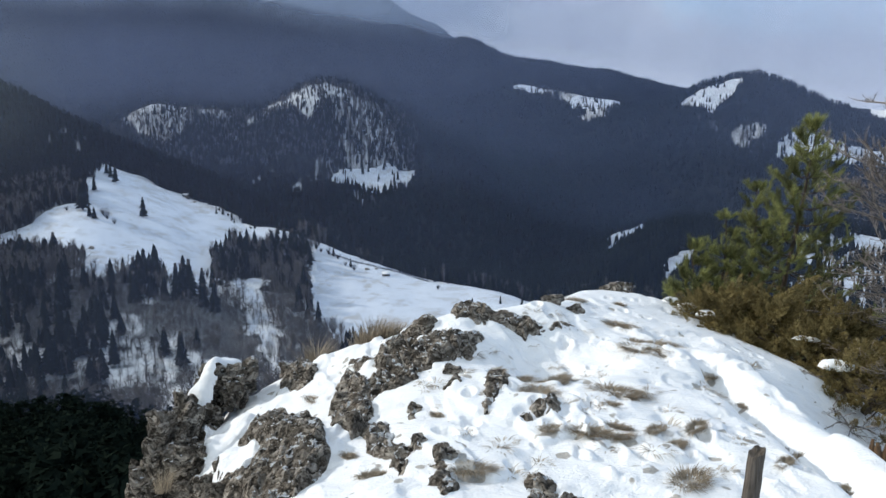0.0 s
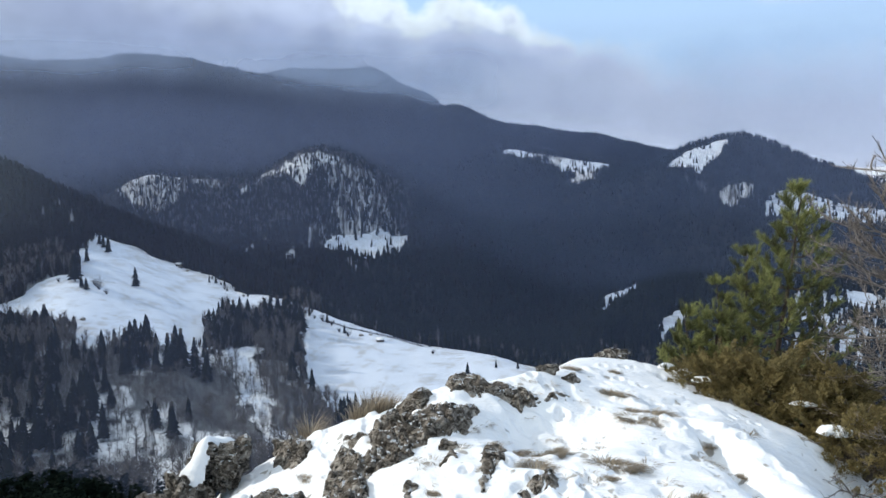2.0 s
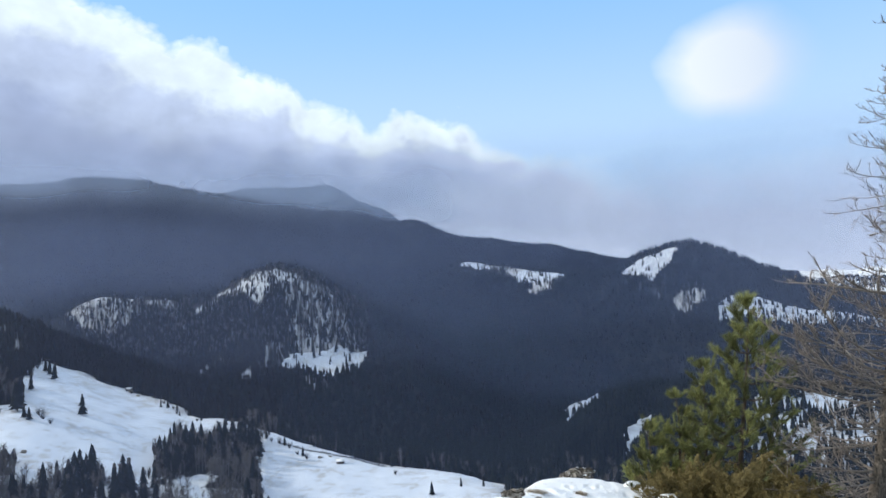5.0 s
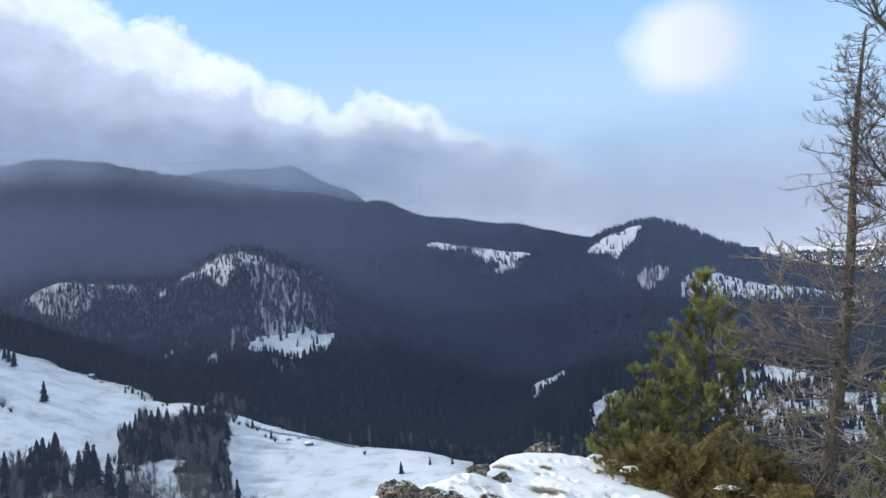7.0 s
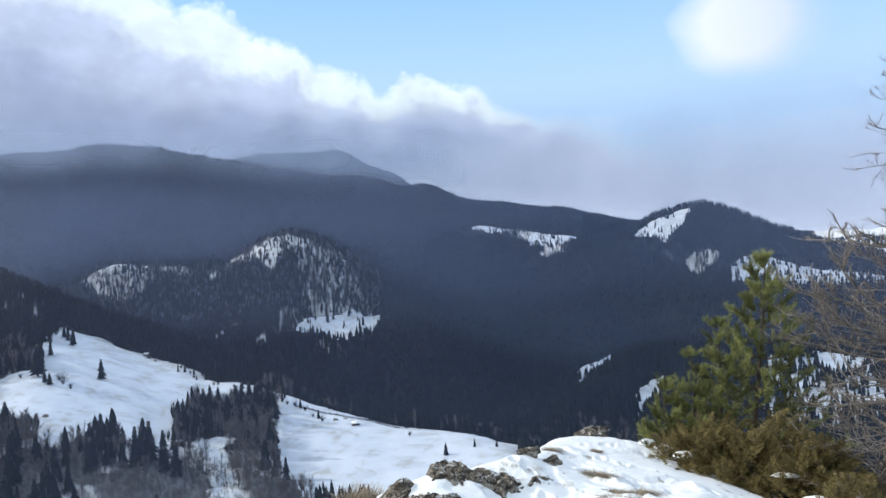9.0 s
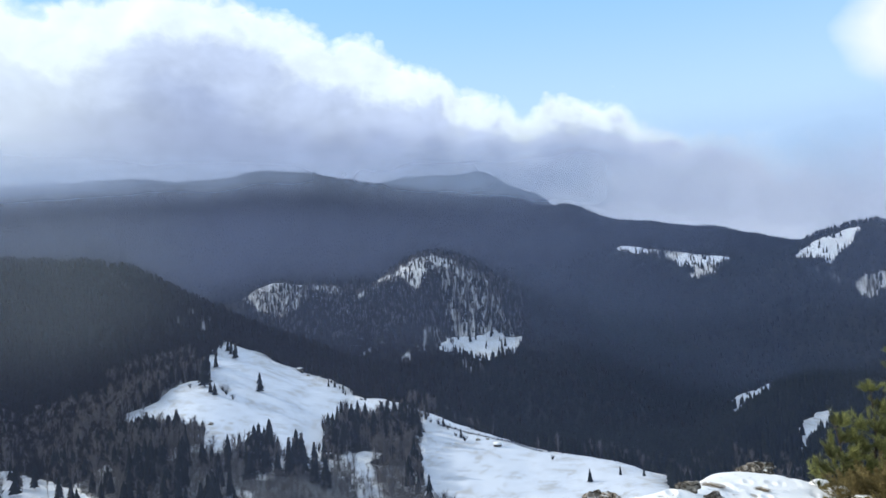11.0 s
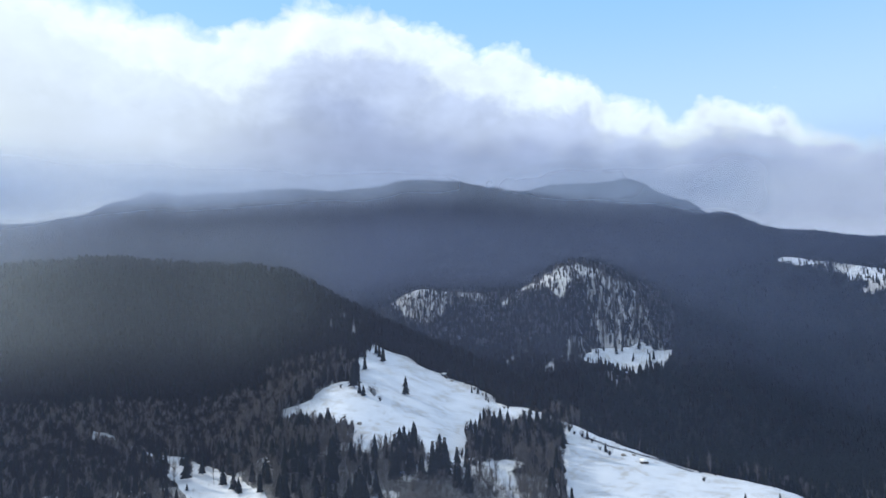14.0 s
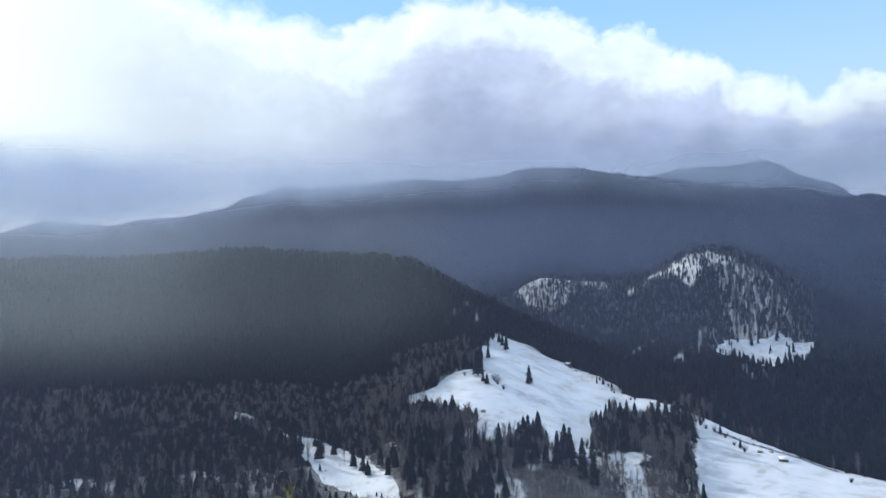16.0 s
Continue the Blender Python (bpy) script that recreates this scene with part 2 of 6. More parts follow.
SNOW = snow_material()
SPRUCE = foliage_material("spruce_needles", (0.012, 0.016, 0.016), (0.015, 0.019, 0.018))
BARE = foliage_material("bare_twigs", (0.019, 0.018, 0.017), (0.026, 0.025, 0.023))
DARK_PINE = foliage_material("dark_pine", (0.008, 0.013, 0.010), (0.018, 0.026, 0.019))
FAR_WOOD = foliage_material("far_wood", (0.008, 0.010, 0.011), (0.009, 0.011, 0.012))
BEECH = foliage_material("beech_twigs", (0.075, 0.070, 0.068), (0.17, 0.16, 0.155))
BARK = foliage_material("far_bark", (0.05, 0.045, 0.04), (0.11, 0.10, 0.09))

# ---------------- the lie of the land ----------------
# Azimuth in degrees, positive to the left of the view's middle; each line is a crest, foot or valley
# of the land as (azimuth, distance, height) over the eye, nearest line first.
AZ_FINE = np.arange(-44.0, 68.01, 0.14)
AZ_ALL = np.concatenate([AZ_FINE, np.arange(71.0, 314.0, 3.0)])
R_ALL = np.concatenate([np.geomspace(1.2, 3.0, 45)[:-1], np.geomspace(3.0, 8.0, 220)[:-1], np.geomspace(8.0, 14.0, 60)[:-1], np.geomspace(14.0, 200.0, 26)[:-1], np.geomspace(200.0, 1240.0, 84)[:-1], np.geomspace(1240.0, 1720.0, 66)[:-1], np.geomspace(1720.0, 2700.0, 74)[:-1], np.geomspace(2700.0, 4900.0, 50)])


def rise(rows):
    """Rows of (azimuth, distance, degrees over the horizontal) as (azimuth, distance, height)."""
    return [(a, r, r * math.tan(radians(e))) for a, r, e in rows]


LAND = [
    [(-44, 1.2, -1.70), (68, 1.2, -1.70)],
    [(-44, 3.0, -1.80), (-24, 3.0, -1.74), (0, 3.0, -1.74), (14, 3.0, -1.86), (20, 3.0, -2.2), (25, 3.0, -3.2), (32, 3.0, -4.5), (68, 3.0, -5.0)],
    [(-44, 4.4, -1.95), (-30, 4.3, -1.80), (-23, 4.6, -1.78), (-13, 4.4, -1.78), (-4, 4.5, -1.84), (2, 4.6, -1.90), (13, 5.0, -2.24),
     (18, 4.9, -2.5), (22, 4.9, -3.2), (25, 4.9, -4.6), (32, 4.8, -7.0), (68, 4.8, -8.0)],
    [(-44, 5.6, -2.4), (-32, 5.6, -2.05), (-27, 5.7, -1.95), (-22, 5.6, -1.84), (-13, 5.6, -1.82), (-4, 5.5, -1.83), (4, 5.6, -1.90), (10, 5.9, -2.15),
     (14, 6.0, -2.35), (19, 5.9, -2.6), (22, 5.7, -3.4), (25, 5.6, -5.5), (32, 5.6, -9.0), (68, 5.6, -10.0)],
    [(-44, 7.0, -3.0), (-32, 6.9, -2.5), (-27, 7.0, -2.18), (-22, 7.2, -2.04), (-17, 7.3, -1.98), (-12, 7.0, -1.88), (-8, 6.7, -1.64), (-5, 6.5, -1.63),
     (-1, 6.4, -1.66), (2, 6.4, -1.78), (4, 6.4, -1.92), (7, 6.5, -2.02), (10, 6.7, -2.22), (13, 6.8, -2.42), (17, 6.8, -2.62), (20, 6.6, -3.3), (23, 6.4, -5.0), (32, 6.4, -11), (68, 6.4, -12)],
    [(-44, 9.2, -3.9), (-32, 9.2, -3.2), (-27, 9.2, -2.75), (-22, 9.4, -2.50), (-18, 9.4, -2.19), (-15, 9.5, -2.07), (-12, 9.5, -2.04), (-10, 9.3, -2.08), (-8, 9.0, -2.5),
     (-4, 8.8, -3.2), (4, 8.5, -4.5), (12, 8.6, -6.0), (20, 8.6, -9.0), (32, 8.6, -14), (68, 8.6, -15)],
    [(-44, 14, -7.5), (-20, 14, -6.5), (-10, 14, -7.0), (0, 14, -9.0), (20, 14, -14), (32, 14, -19), (68, 14, -20)],
    [(-44, 120, -72), (0, 120, -75), (30, 120, -70), (68, 120, -66)],
    [(-44, 260, -140), (-20, 260, -140), (0, 240, -128), (15, 240, -126), (22, 245, -121), (27, 250, -112), (32, 255, -104), (38, 265, -108), (44, 280, -118), (68, 280, -118)],
    [(-44, 420, -180), (-20, 420, -172), (0, 380, -152), (13, 400, -149), (25, 410, -150), (32, 420, -150), (44, 430, -158), (68, 420, -160)],
    rise([(-44, 600, -15), (-30, 600, -14.4), (-20, 560, -15), (-13, 500, -16), (-8, 470, -16.5), (-4, 480, -17), (4, 500, -17), (9, 520, -16.5), (12, 540, -14.8),
          (17, 560, -13.6), (20, 560, -12.5), (26, 560, -11.6), (31, 570, -11), (36, 600, -12.5), (44, 640, -10.8), (54, 640, -10.5), (68, 640, -10)]),
    rise([(-44, 750, -14), (-28, 750, -13.6), (-17, 690, -13.6), (-13, 620, -15), (-7.1, 570, -14.0), (-4.4, 600, -13.1), (-1, 625, -12.65), (2.1, 650, -12.05), (4.3, 675, -11.2), (6.4, 700, -10.4), (8.8, 735, -9.4), (10.2, 760, -8.9),
          (15, 850, -7.6), (19, 920, -5.7), (23.1, 980, -3.7), (24.7, 1000, -3.1), (27, 1000, -3.0), (31, 980, -4.2), (36, 950, -5.4), (44, 930, -5.2), (68, 930, -4.5)]),
    rise([(-44, 1150, -9), (-36, 1150, -8.3), (-28, 1150, -7.2), (-22, 1150, -7.4), (-17, 1100, -7.7), (-13, 850, -10.5), (-10, 700, -14.3), (-7, 600, -14.5), (-4.4, 630, -13.7), (2.1, 690, -12.5),
          (6.4, 740, -11.1), (10, 830, -9.2), (12, 900, -7.4), (15, 980, -5.6), (19, 1080, -3.5), (24, 1150, -1.4), (26.8, 1200, 0.2), (29.6, 1250, 1.7), (32.4, 1350, 2.65), (38, 1450, 2.9),
          (43.4, 1500, 3.6), (50, 1500, 2.9), (60, 1500, 2.4), (68, 1500, 2.0)]),
    [(-44, 1450, -230), (-28, 1450, -235), (-22, 1450, -240), (-13, 1250, -232), (-6, 1100, -235), (0, 1150, -235), (6, 1150, -230), (12, 1150, -230), (19, 1250, -180), (24, 1400, -130),
     (30, 1600, -60), (43, 1900, -30), (68, 1900, -50)],
    rise([(-44, 1700, -5.8), (-36, 1700, -5.6), (-28, 1700, -5.2), (-22, 1700, -5.4), (-17, 1600, -7), (-13, 1500, -8), (-10, 1400, -8.6), (-5, 1280, -8.2), (-1.2, 1350, -5.5), (2.2, 1390, -4.8),
          (7.4, 1370, -5.2), (11.7, 1340, -5.7), (14.5, 1380, -4.9), (20, 1450, -3.5), (26, 1750, -2.6), (43, 2050, -1), (68, 2050, -1)]),
    rise([(-44, 1900, -3.9), (-36, 1900, -3.6), (-30, 1900, -3.3), (-24, 1900, -2.6), (-20.8, 1900, -2.0), (-17, 1850, -3.2), (-13, 1800, -4.6), (-9, 1650, -6.2), (-4.7, 1500, -5.7), (-1.8, 1560, -3.1),
          (1.5, 1620, -1.1), (4.0, 1650, 0.75), (5.5, 1650, 1.85), (6.8, 1650, 2.5), (8.5, 1650, 2.88), (10.1, 1650, 2.65), (11.8, 1650, 1.6), (13.4, 1650, 0.5), (15.2, 1650, 0.5), (17.2, 1650, 0.65), (19, 1650, 0.8), (20.6, 1650, 1.0),
          (22.0, 1650, 0.6), (23.5, 1650, -0.4), (30, 2200, -1.5), (68, 2200, -1.5)]),
    rise([(-44, 2060, -3.3), (-36, 2060, -3.1), (-30, 2060, -2.0), (-26, 2060, -0.8), (-22, 2060, 0.0), (-20, 2080, 0.4), (-17, 2080, 0.6), (-13, 2100, -1.0), (-9, 2100, -2.4), (-5, 2050, -3.4),
          (0, 2050, -3.2), (8, 2050, -2.0), (24, 2150, -1.6), (68, 2350, -1.6)]),
    rise([(-44, 2250, -3.0), (-36.3, 2250, -2.1), (-33.4, 2250, -1.4), (-30.6, 2250, -0.7), (-28.4, 2250, 0.1), (-26, 2250, 1.2), (-23.9, 2250, 2.45), (-22.6, 2250, 2.85), (-21.4, 2250, 2.85), (-20.2, 2250, 2.45),
          (-18.4, 2260, 1.9), (-17.2, 2280, 1.1), (-14.2, 2450, 0.6), (-9.5, 2650, 1.5), (-5.4, 2700, 2.2), (0, 2700, 1.0), (8, 2600, 0.5), (24, 2600, 0.0), (68, 2600, 0.0)]),
    rise([(-44, 2800, -2.2), (-30, 2800, -2.2), (-18, 2800, -0.6), (-10, 2950, 1.2), (-5, 3000, 1.9), (0, 3000, 2.0), (8, 3000, 2.2), (24, 3000, 2.3), (68, 3000, 1.3)]),
    rise([(-44, 3700, -0.4), (-36, 3700, -0.35), (-32, 3700, -0.4), (-30, 3700, -0.9), (-24, 3800, -0.4), (-20, 3850, 0.8), (-17.2, 3900, 2.0), (-15.1, 3900, 2.6), (-12.15, 3900, 3.3), (-8.9, 3900, 3.74), (-5.0, 3900, 4.25), (-4.3, 3900, 4.55),
          (-3.2, 3900, 5.3), (-2.1, 3900, 5.8), (-1.3, 3900, 5.82), (-0.3, 3900, 5.55), (1.5, 3900, 6.1), (2.85, 3900, 6.45), (6.2, 3900, 6.75), (10.3, 3900, 7.75), (13.8, 3900, 8.4), (16, 3900, 8.85), (17.7, 3900, 9.15), (20, 3900, 9.2), (21.3, 3900, 9.32),
          (22.5, 3900, 9.22), (23.5, 3900, 8.85), (26.3, 3900, 8.7), (31, 3900, 8.65), (35.3, 3900, 8.42), (38.1, 3900, 8.0), (40.45, 3900, 8.35), (42.6, 3900, 7.53), (44.6, 3900, 6.6), (47.1, 3900, 5.94), (51.1, 3900, 5.3), (53.8, 3900, 4.3), (59, 3900, 4.0), (68, 3900, 3.6)]),
    rise([(-44, 4150, -1), (-17, 4200, 0.6), (0, 4200, 3.6), (20, 4200, 7), (40, 4200, 6), (68, 4200, 2.5)]),
    rise([(-44, 4600, -1.5), (-25, 4600, -1.2), (-17, 4600, 0.6), (-10, 4600, 2.6), (-5, 4600, 4.0), (-0.9, 4600, 6.0), (0.2, 4600, 7.1), (1.3, 4600, 7.45), (2.7, 4600, 8.2), (3.6, 4600, 8.85), (4.4, 4600, 9.3), (5.2, 4600, 9.4), (6.1, 4600, 9.45), (7.2, 4600, 9.2), (9, 4600, 9.2), (11.8, 4600, 9.0),
          (13.2, 4600, 8.6), (16, 4600, 7.5), (30, 4600, 5.5), (47, 4600, 4.6), (51.5, 4600, 5.4), (54.7, 4600, 5.6), (56.8, 4600, 5.7), (58, 4600, 5.2), (60, 4600, 4.4), (68, 4600, 3.5)]),
    rise([(-44, 4900, 0.2), (0, 4900, 1.5), (68, 4900, 1.5)]),
]


def lattice(ix, iy, seed):
    h = (ix * 374761393 + iy * 668265263 + seed * 974711) & 0x7FFFFFFF
    h = ((h ^ (h >> 13)) * 1274126177) & 0x7FFFFFFF
    return ((h ^ (h >> 16)) & 0xFFFF) / 65535.0


def value_noise(x, y, seed=0):
    x0, y0 = np.floor(x).astype(np.int64), np.floor(y).astype(np.int64)
    u, v = x - x0, y - y0
    u, v = u * u * (3 - 2 * u), v * v * (3 - 2 * v)
    a, b = lattice(x0, y0, seed), lattice(x0 + 1, y0, seed)
    c, e = lattice(x0, y0 + 1, seed), lattice(x0 + 1, y0 + 1, seed)
    return (a * (1 - u) + b * u) * (1 - v) + (c * (1 - u) + e * u) * v - 0.5


def fbm(x, y, octaves=4, seed=0):
    s, amp = 0.0, 1.0
    for k in range(octaves):
        s = s + amp * value_noise(x * 2 ** k + 13.7 * k, y * 2 ** k - 7.1 * k, seed + k)
        amp *= 0.5
    return s


def soften(v, width):
    k = np.exp(-0.5 * (np.arange(-3 * width, 3 * width + 1) / width) ** 2)
    return np.convolve(np.pad(v, 3 * width, mode="edge"), k / k.sum(), mode="valid")


def land_grid():
    fine = len(AZ_FINE)
    rr, zz = [], []
    for row in LAND:
        a, r, z = (np.array(v, float) for v in zip(*row))
        wide = 4 if r.mean() < 1400 else 2
        line_r, line_z = soften(np.interp(AZ_FINE, a, r), wide), soften(np.interp(AZ_FINE, a, z), wide)
        # behind the view the lines close the ring
        back = np.linspace(0, 1, len(AZ_ALL) - fine + 2)[1:-1]
        rr.append(np.concatenate([line_r, line_r[-1] + (line_r[0] - line_r[-1]) * back]))
        zz.append(np.concatenate([line_z, line_z[-1] + (line_z[0] - line_z[-1]) * back]))
    rr, zz = np.array(rr), np.array(zz)
    z = np.empty((len(AZ_ALL), len(R_ALL)))
    for i in range(len(AZ_ALL)):
        z[i] = np.interp(np.log(R_ALL), np.log(rr[:, i]), zz[:, i])
    near = int(np.searchsorted(R_ALL, 14.0))
    for i in range(len(AZ_ALL)):
        z[i, :near] = soften(z[i, :near], 7)
        z[i, near + 40:] = soften(z[i, near + 40:], 1)
    a = np.radians(AZ_ALL)[:, None]
    x, y = -np.sin(a) * R_ALL, np.cos(a) * R_ALL
    far = np.clip((R_ALL - 120) / 400, 0, 1)
    z = z + far * (fbm(x / 260, y / 260, 4, 5) * np.minimum(R_ALL * 0.006, 11) + fbm(x / 60, y / 60, 3, 9) * 3.0 * np.clip(1.4 - R_ALL / 4000, 0.3, 1))
    z = z + np.clip((R_ALL - 3300) / 500, 0, 1) * fbm(x / 170, y / 170, 4, 15) * np.where(R_ALL > 4300, 20, 14)
    turn = np.broadcast_to(AZ_ALL[:, None], z.shape)
    z = z + np.clip((R_ALL - 4300) / 200, 0, 1) * (fbm(turn / 1.3, turn * 0 + 0.4, 4, 511) + 0.05) * 22 + np.clip((R_ALL - 3600) / 200, 0, 1) * np.clip((4150 - R_ALL) / 200, 0, 1) * fbm(turn / 1.1, turn * 0 + 0.4, 4, 517) * 13
    z = z + np.where((R_ALL > 2100) & (R_ALL < 4050), 0.0028 * R_ALL, 0)
    lee = 1 - 0.8 * np.clip((x - 2.25) / 0.25, 0, 1) * np.clip((7.5 - y) / 1.0, 0, 1)
    lee = lee * (1 - 0.6 * np.clip((y - 6.3) / 0.5, 0, 1))
    snow = np.clip((16 - R_ALL) / 4, 0, 1) * np.clip((R_ALL - 1.2) / 1.5, 0, 1) * lee
    z = z + snow * (fbm(x / 1.1, y / 1.1, 3, 21) * 0.10 + fbm(x / 0.36, y / 0.40, 3, 25) * 0.026 + np.abs(fbm(x / 0.26 + y * 1.3, y / 0.6, 3, 28)) * -0.034)
    # wind crust broken off in low steps
    for seed, cut, drop in ((301, 0.06, 0.030), (307, -0.10, 0.024), (313, 0.20, 0.034), (319, 0.0, 0.022)):
        z = z + snow * drop * np.clip((fbm(x / 0.75 + y * 0.3, y / 0.9, 4, seed) - cut) / 0.035, 0, 1)
    snow = snow / lee
    # a drift with a trodden trench along it, and lower ground in its lee
    tx, ty = x - 2.10, y - 3.80
    along, over = -tx * 0.02 + ty, tx + 0.02 * ty
    ridge = np.clip((along + 1.2) / 0.8, 0, 1) * np.clip((2.2 - along) / 0.8, 0, 1)
    z = z + snow * ridge * (0.07 * np.exp(-((over - 0.14) / 0.16) ** 2) - 0.13 * np.exp(-((over + 0.10) / 0.085) ** 2) - 0.42 * np.clip((over - 0.16) / 0.85, 0, 1) * np.clip((4.0 - over) / 2.0, 0, 1))
    # a shallow hollow below the ledge
    z = z - snow * 0.26 * np.exp(-((x - 0.78) / 0.42) ** 2 - ((y - 5.5) / 0.5) ** 2)
    # footprints
    steps = random.Random(4)
    for k in range(80):
        fa, fr = radians(steps.uniform(-25, 1)), steps.uniform(3.6, 8.5)
        fx, fy, turn = -math.sin(fa) * fr, math.cos(fa) * fr, steps.uniform(-0.5, 0.9)
        c, q, size = math.cos(turn), math.sin(turn), steps.uniform(0.3, 0.7)
        near_it = (np.abs(x - fx) < 0.5) & (np.abs(y - fy) < 0.5)
        u, v = (x[near_it] - fx) * c + (y[near_it] - fy) * q, -(x[near_it] - fx) * q + (y[near_it] - fy) * c
        d = np.sqrt((u / (0.055 * size)) ** 2 + (v / (0.10 * size)) ** 2)
        z[near_it] += size * (-0.07 / (1 + d ** 7) + 0.022 * np.exp(-((d - 1.5) / 0.45) ** 2))
    # trodden and wind-cut hollows
    pits = np.clip(fbm(x / 0.24 + 40, y / 0.30, 3, 31) - 0.33, 0, 1)
    z = z - snow * lee * pits * 0.05
    return x, y, z


GX, GY, GZ = land_grid()
LOG_R = np.log(R_ALL)


def height(x, y):
    """The land's height at points of the plan within the view's sector."""
    x, y = np.asarray(x, float), np.asarray(y, float)
    a, r = np.degrees(np.arctan2(-x, y)), np.log(np.maximum(np.hypot(x, y), 1.21))
    i = np.clip((a - AZ_FINE[0]) / 0.14, 0, len(AZ_FINE) - 1.001)
    j = np.clip(np.interp(r, LOG_R, np.arange(len(LOG_R))), 0, len(LOG_R) - 1.001)
    i0, j0 = i.astype(int), j.astype(int)
    u, v = i - i0, j - j0
    return (GZ[i0, j0] * (1 - u) + GZ[i0 + 1, j0] * u) * (1 - v) + (GZ[i0, j0 + 1] * (1 - u) + GZ[i0 + 1, j0 + 1] * u) * v

# ---------------- ground sheet ----------------
def inside(x, y, outline):
    """Which points of the plan lie within an outline."""
    hit = np.zeros(np.shape(x), bool)
    px, py = outline[-1]
    for qx, qy in outline:
        if py != qy:
            hit ^= ((qy > y) != (py > y)) & (x < (px - qx) * (y - qy) / (py - qy) + qx)
        px, py = qx, qy
    return hit


# open snow, as outlines in the plan
PASTURE = [(-345, 545), (-368, 612), (-354, 640), (-346, 708), (-387, 807), (-415, 903), (-380, 892), (-297, 864), (-218, 812), (-137, 755), (-78, 705), (-25, 665), (47, 605), (74, 563), (65, 440), (-59, 478),
           (-90, 514), (-120, 634), (-131, 721), (-160, 713), (-193, 715), (-199, 660), (-171, 537), (-191, 537), (-224, 549), (-254, 515), (-300, 560)]
CLEARINGS = [
    [(270, 1180), (290, 1300), (323, 1385), (450, 1490), (460, 1400), (365, 1240), (310, 1160)],
]
# open snow on the hills by distance, then bearing and slope angle from the crag
OPENINGS = [
    (1250, 1560, [(8.83, -4.75), (7.85, -3.99), (6.81, -3.95), (5.13, -3.9), (4.6, -3.47), (3.77, -3.66), (3.25, -4.13), (2.09, -4.08), (2.4, -4.92), (2.9, -5.48), (3.95, -5.39), (5.03, -5.82), (6.27, -5.46), (7.08, -5.06), (8.11, -4.98)]),  # mound clearing
    (1800, 2300, [(-21.58, 2.74), (-21.17, 1.93), (-20.25, 0.98), (-19.63, 0.18), (-19.08, 0.64), (-17.59, 0.78), (-17.36, 1.01), (-18.62, 1.81), (-20.09, 2.34)]),  # hill clearing
    (1600, 2150, [(-24.01, -1.59), (-24.87, -1.02), (-26.66, -1.21), (-28.06, -1.73), (-29.68, -2.25), (-31.28, -2.33), (-33.34, -2.74), (-36.22, -3.34), (-36.17, -4.16), (-33.31, -3.23), (-29.43, -3.23), (-27.23, -2.98), (-23.97, -2.83)]),  # band
    (2250, 2720, [(-9.31, 0.92), (-9.52, 1.43), (-10.97, 1.68), (-11.81, 1.45), (-14.06, 0.96), (-12.41, 0.64), (-10.89, 0.56), (-9.81, 0.54)]),  # ledge
    (2250, 2720, [(-5.12, 2.13), (-6.02, 2.6), (-7.4, 2.26), (-7.54, 1.72), (-6.32, 1.8)]),  # ledge west
    (900, 1800, [(-12.68, -9.97), (-13.08, -9.07), (-14.4, -8.37), (-16.82, -7.41), (-16.63, -7.78), (-14.8, -8.63), (-13.7, -9.26), (-13.11, -9.91)]),  # slope strip
    (560, 1300, [(-16.77, -10.72), (-17.56, -10.13), (-18.16, -9.81), (-19.13, -9.42), (-19.56, -9.06), (-19.2, -10.16), (-18.2, -11.04), (-17.41, -12.36), (-16.87, -12.96), (-16.77, -11.95)]),  # east patch
    (330, 900, [(44.51, -8.05), (43.94, -8.37), (43.1, -8.6), (42.03, -9.44), (40.78, -10.06), (38.79, -10.5), (37.18, -11.14), (35.55, -11.81), (33.91, -12.84), (32.55, -13.52), (32.2, -14.53), (32.22, -15.5), (33.97, -15.37), (36.02, -14.44), (38.04, -13.58), (38.82, -12.27), (39.61, -11.49), (40.98, -10.71), (42.73, -9.65), (44.26, -9.44)]),  # low field
]
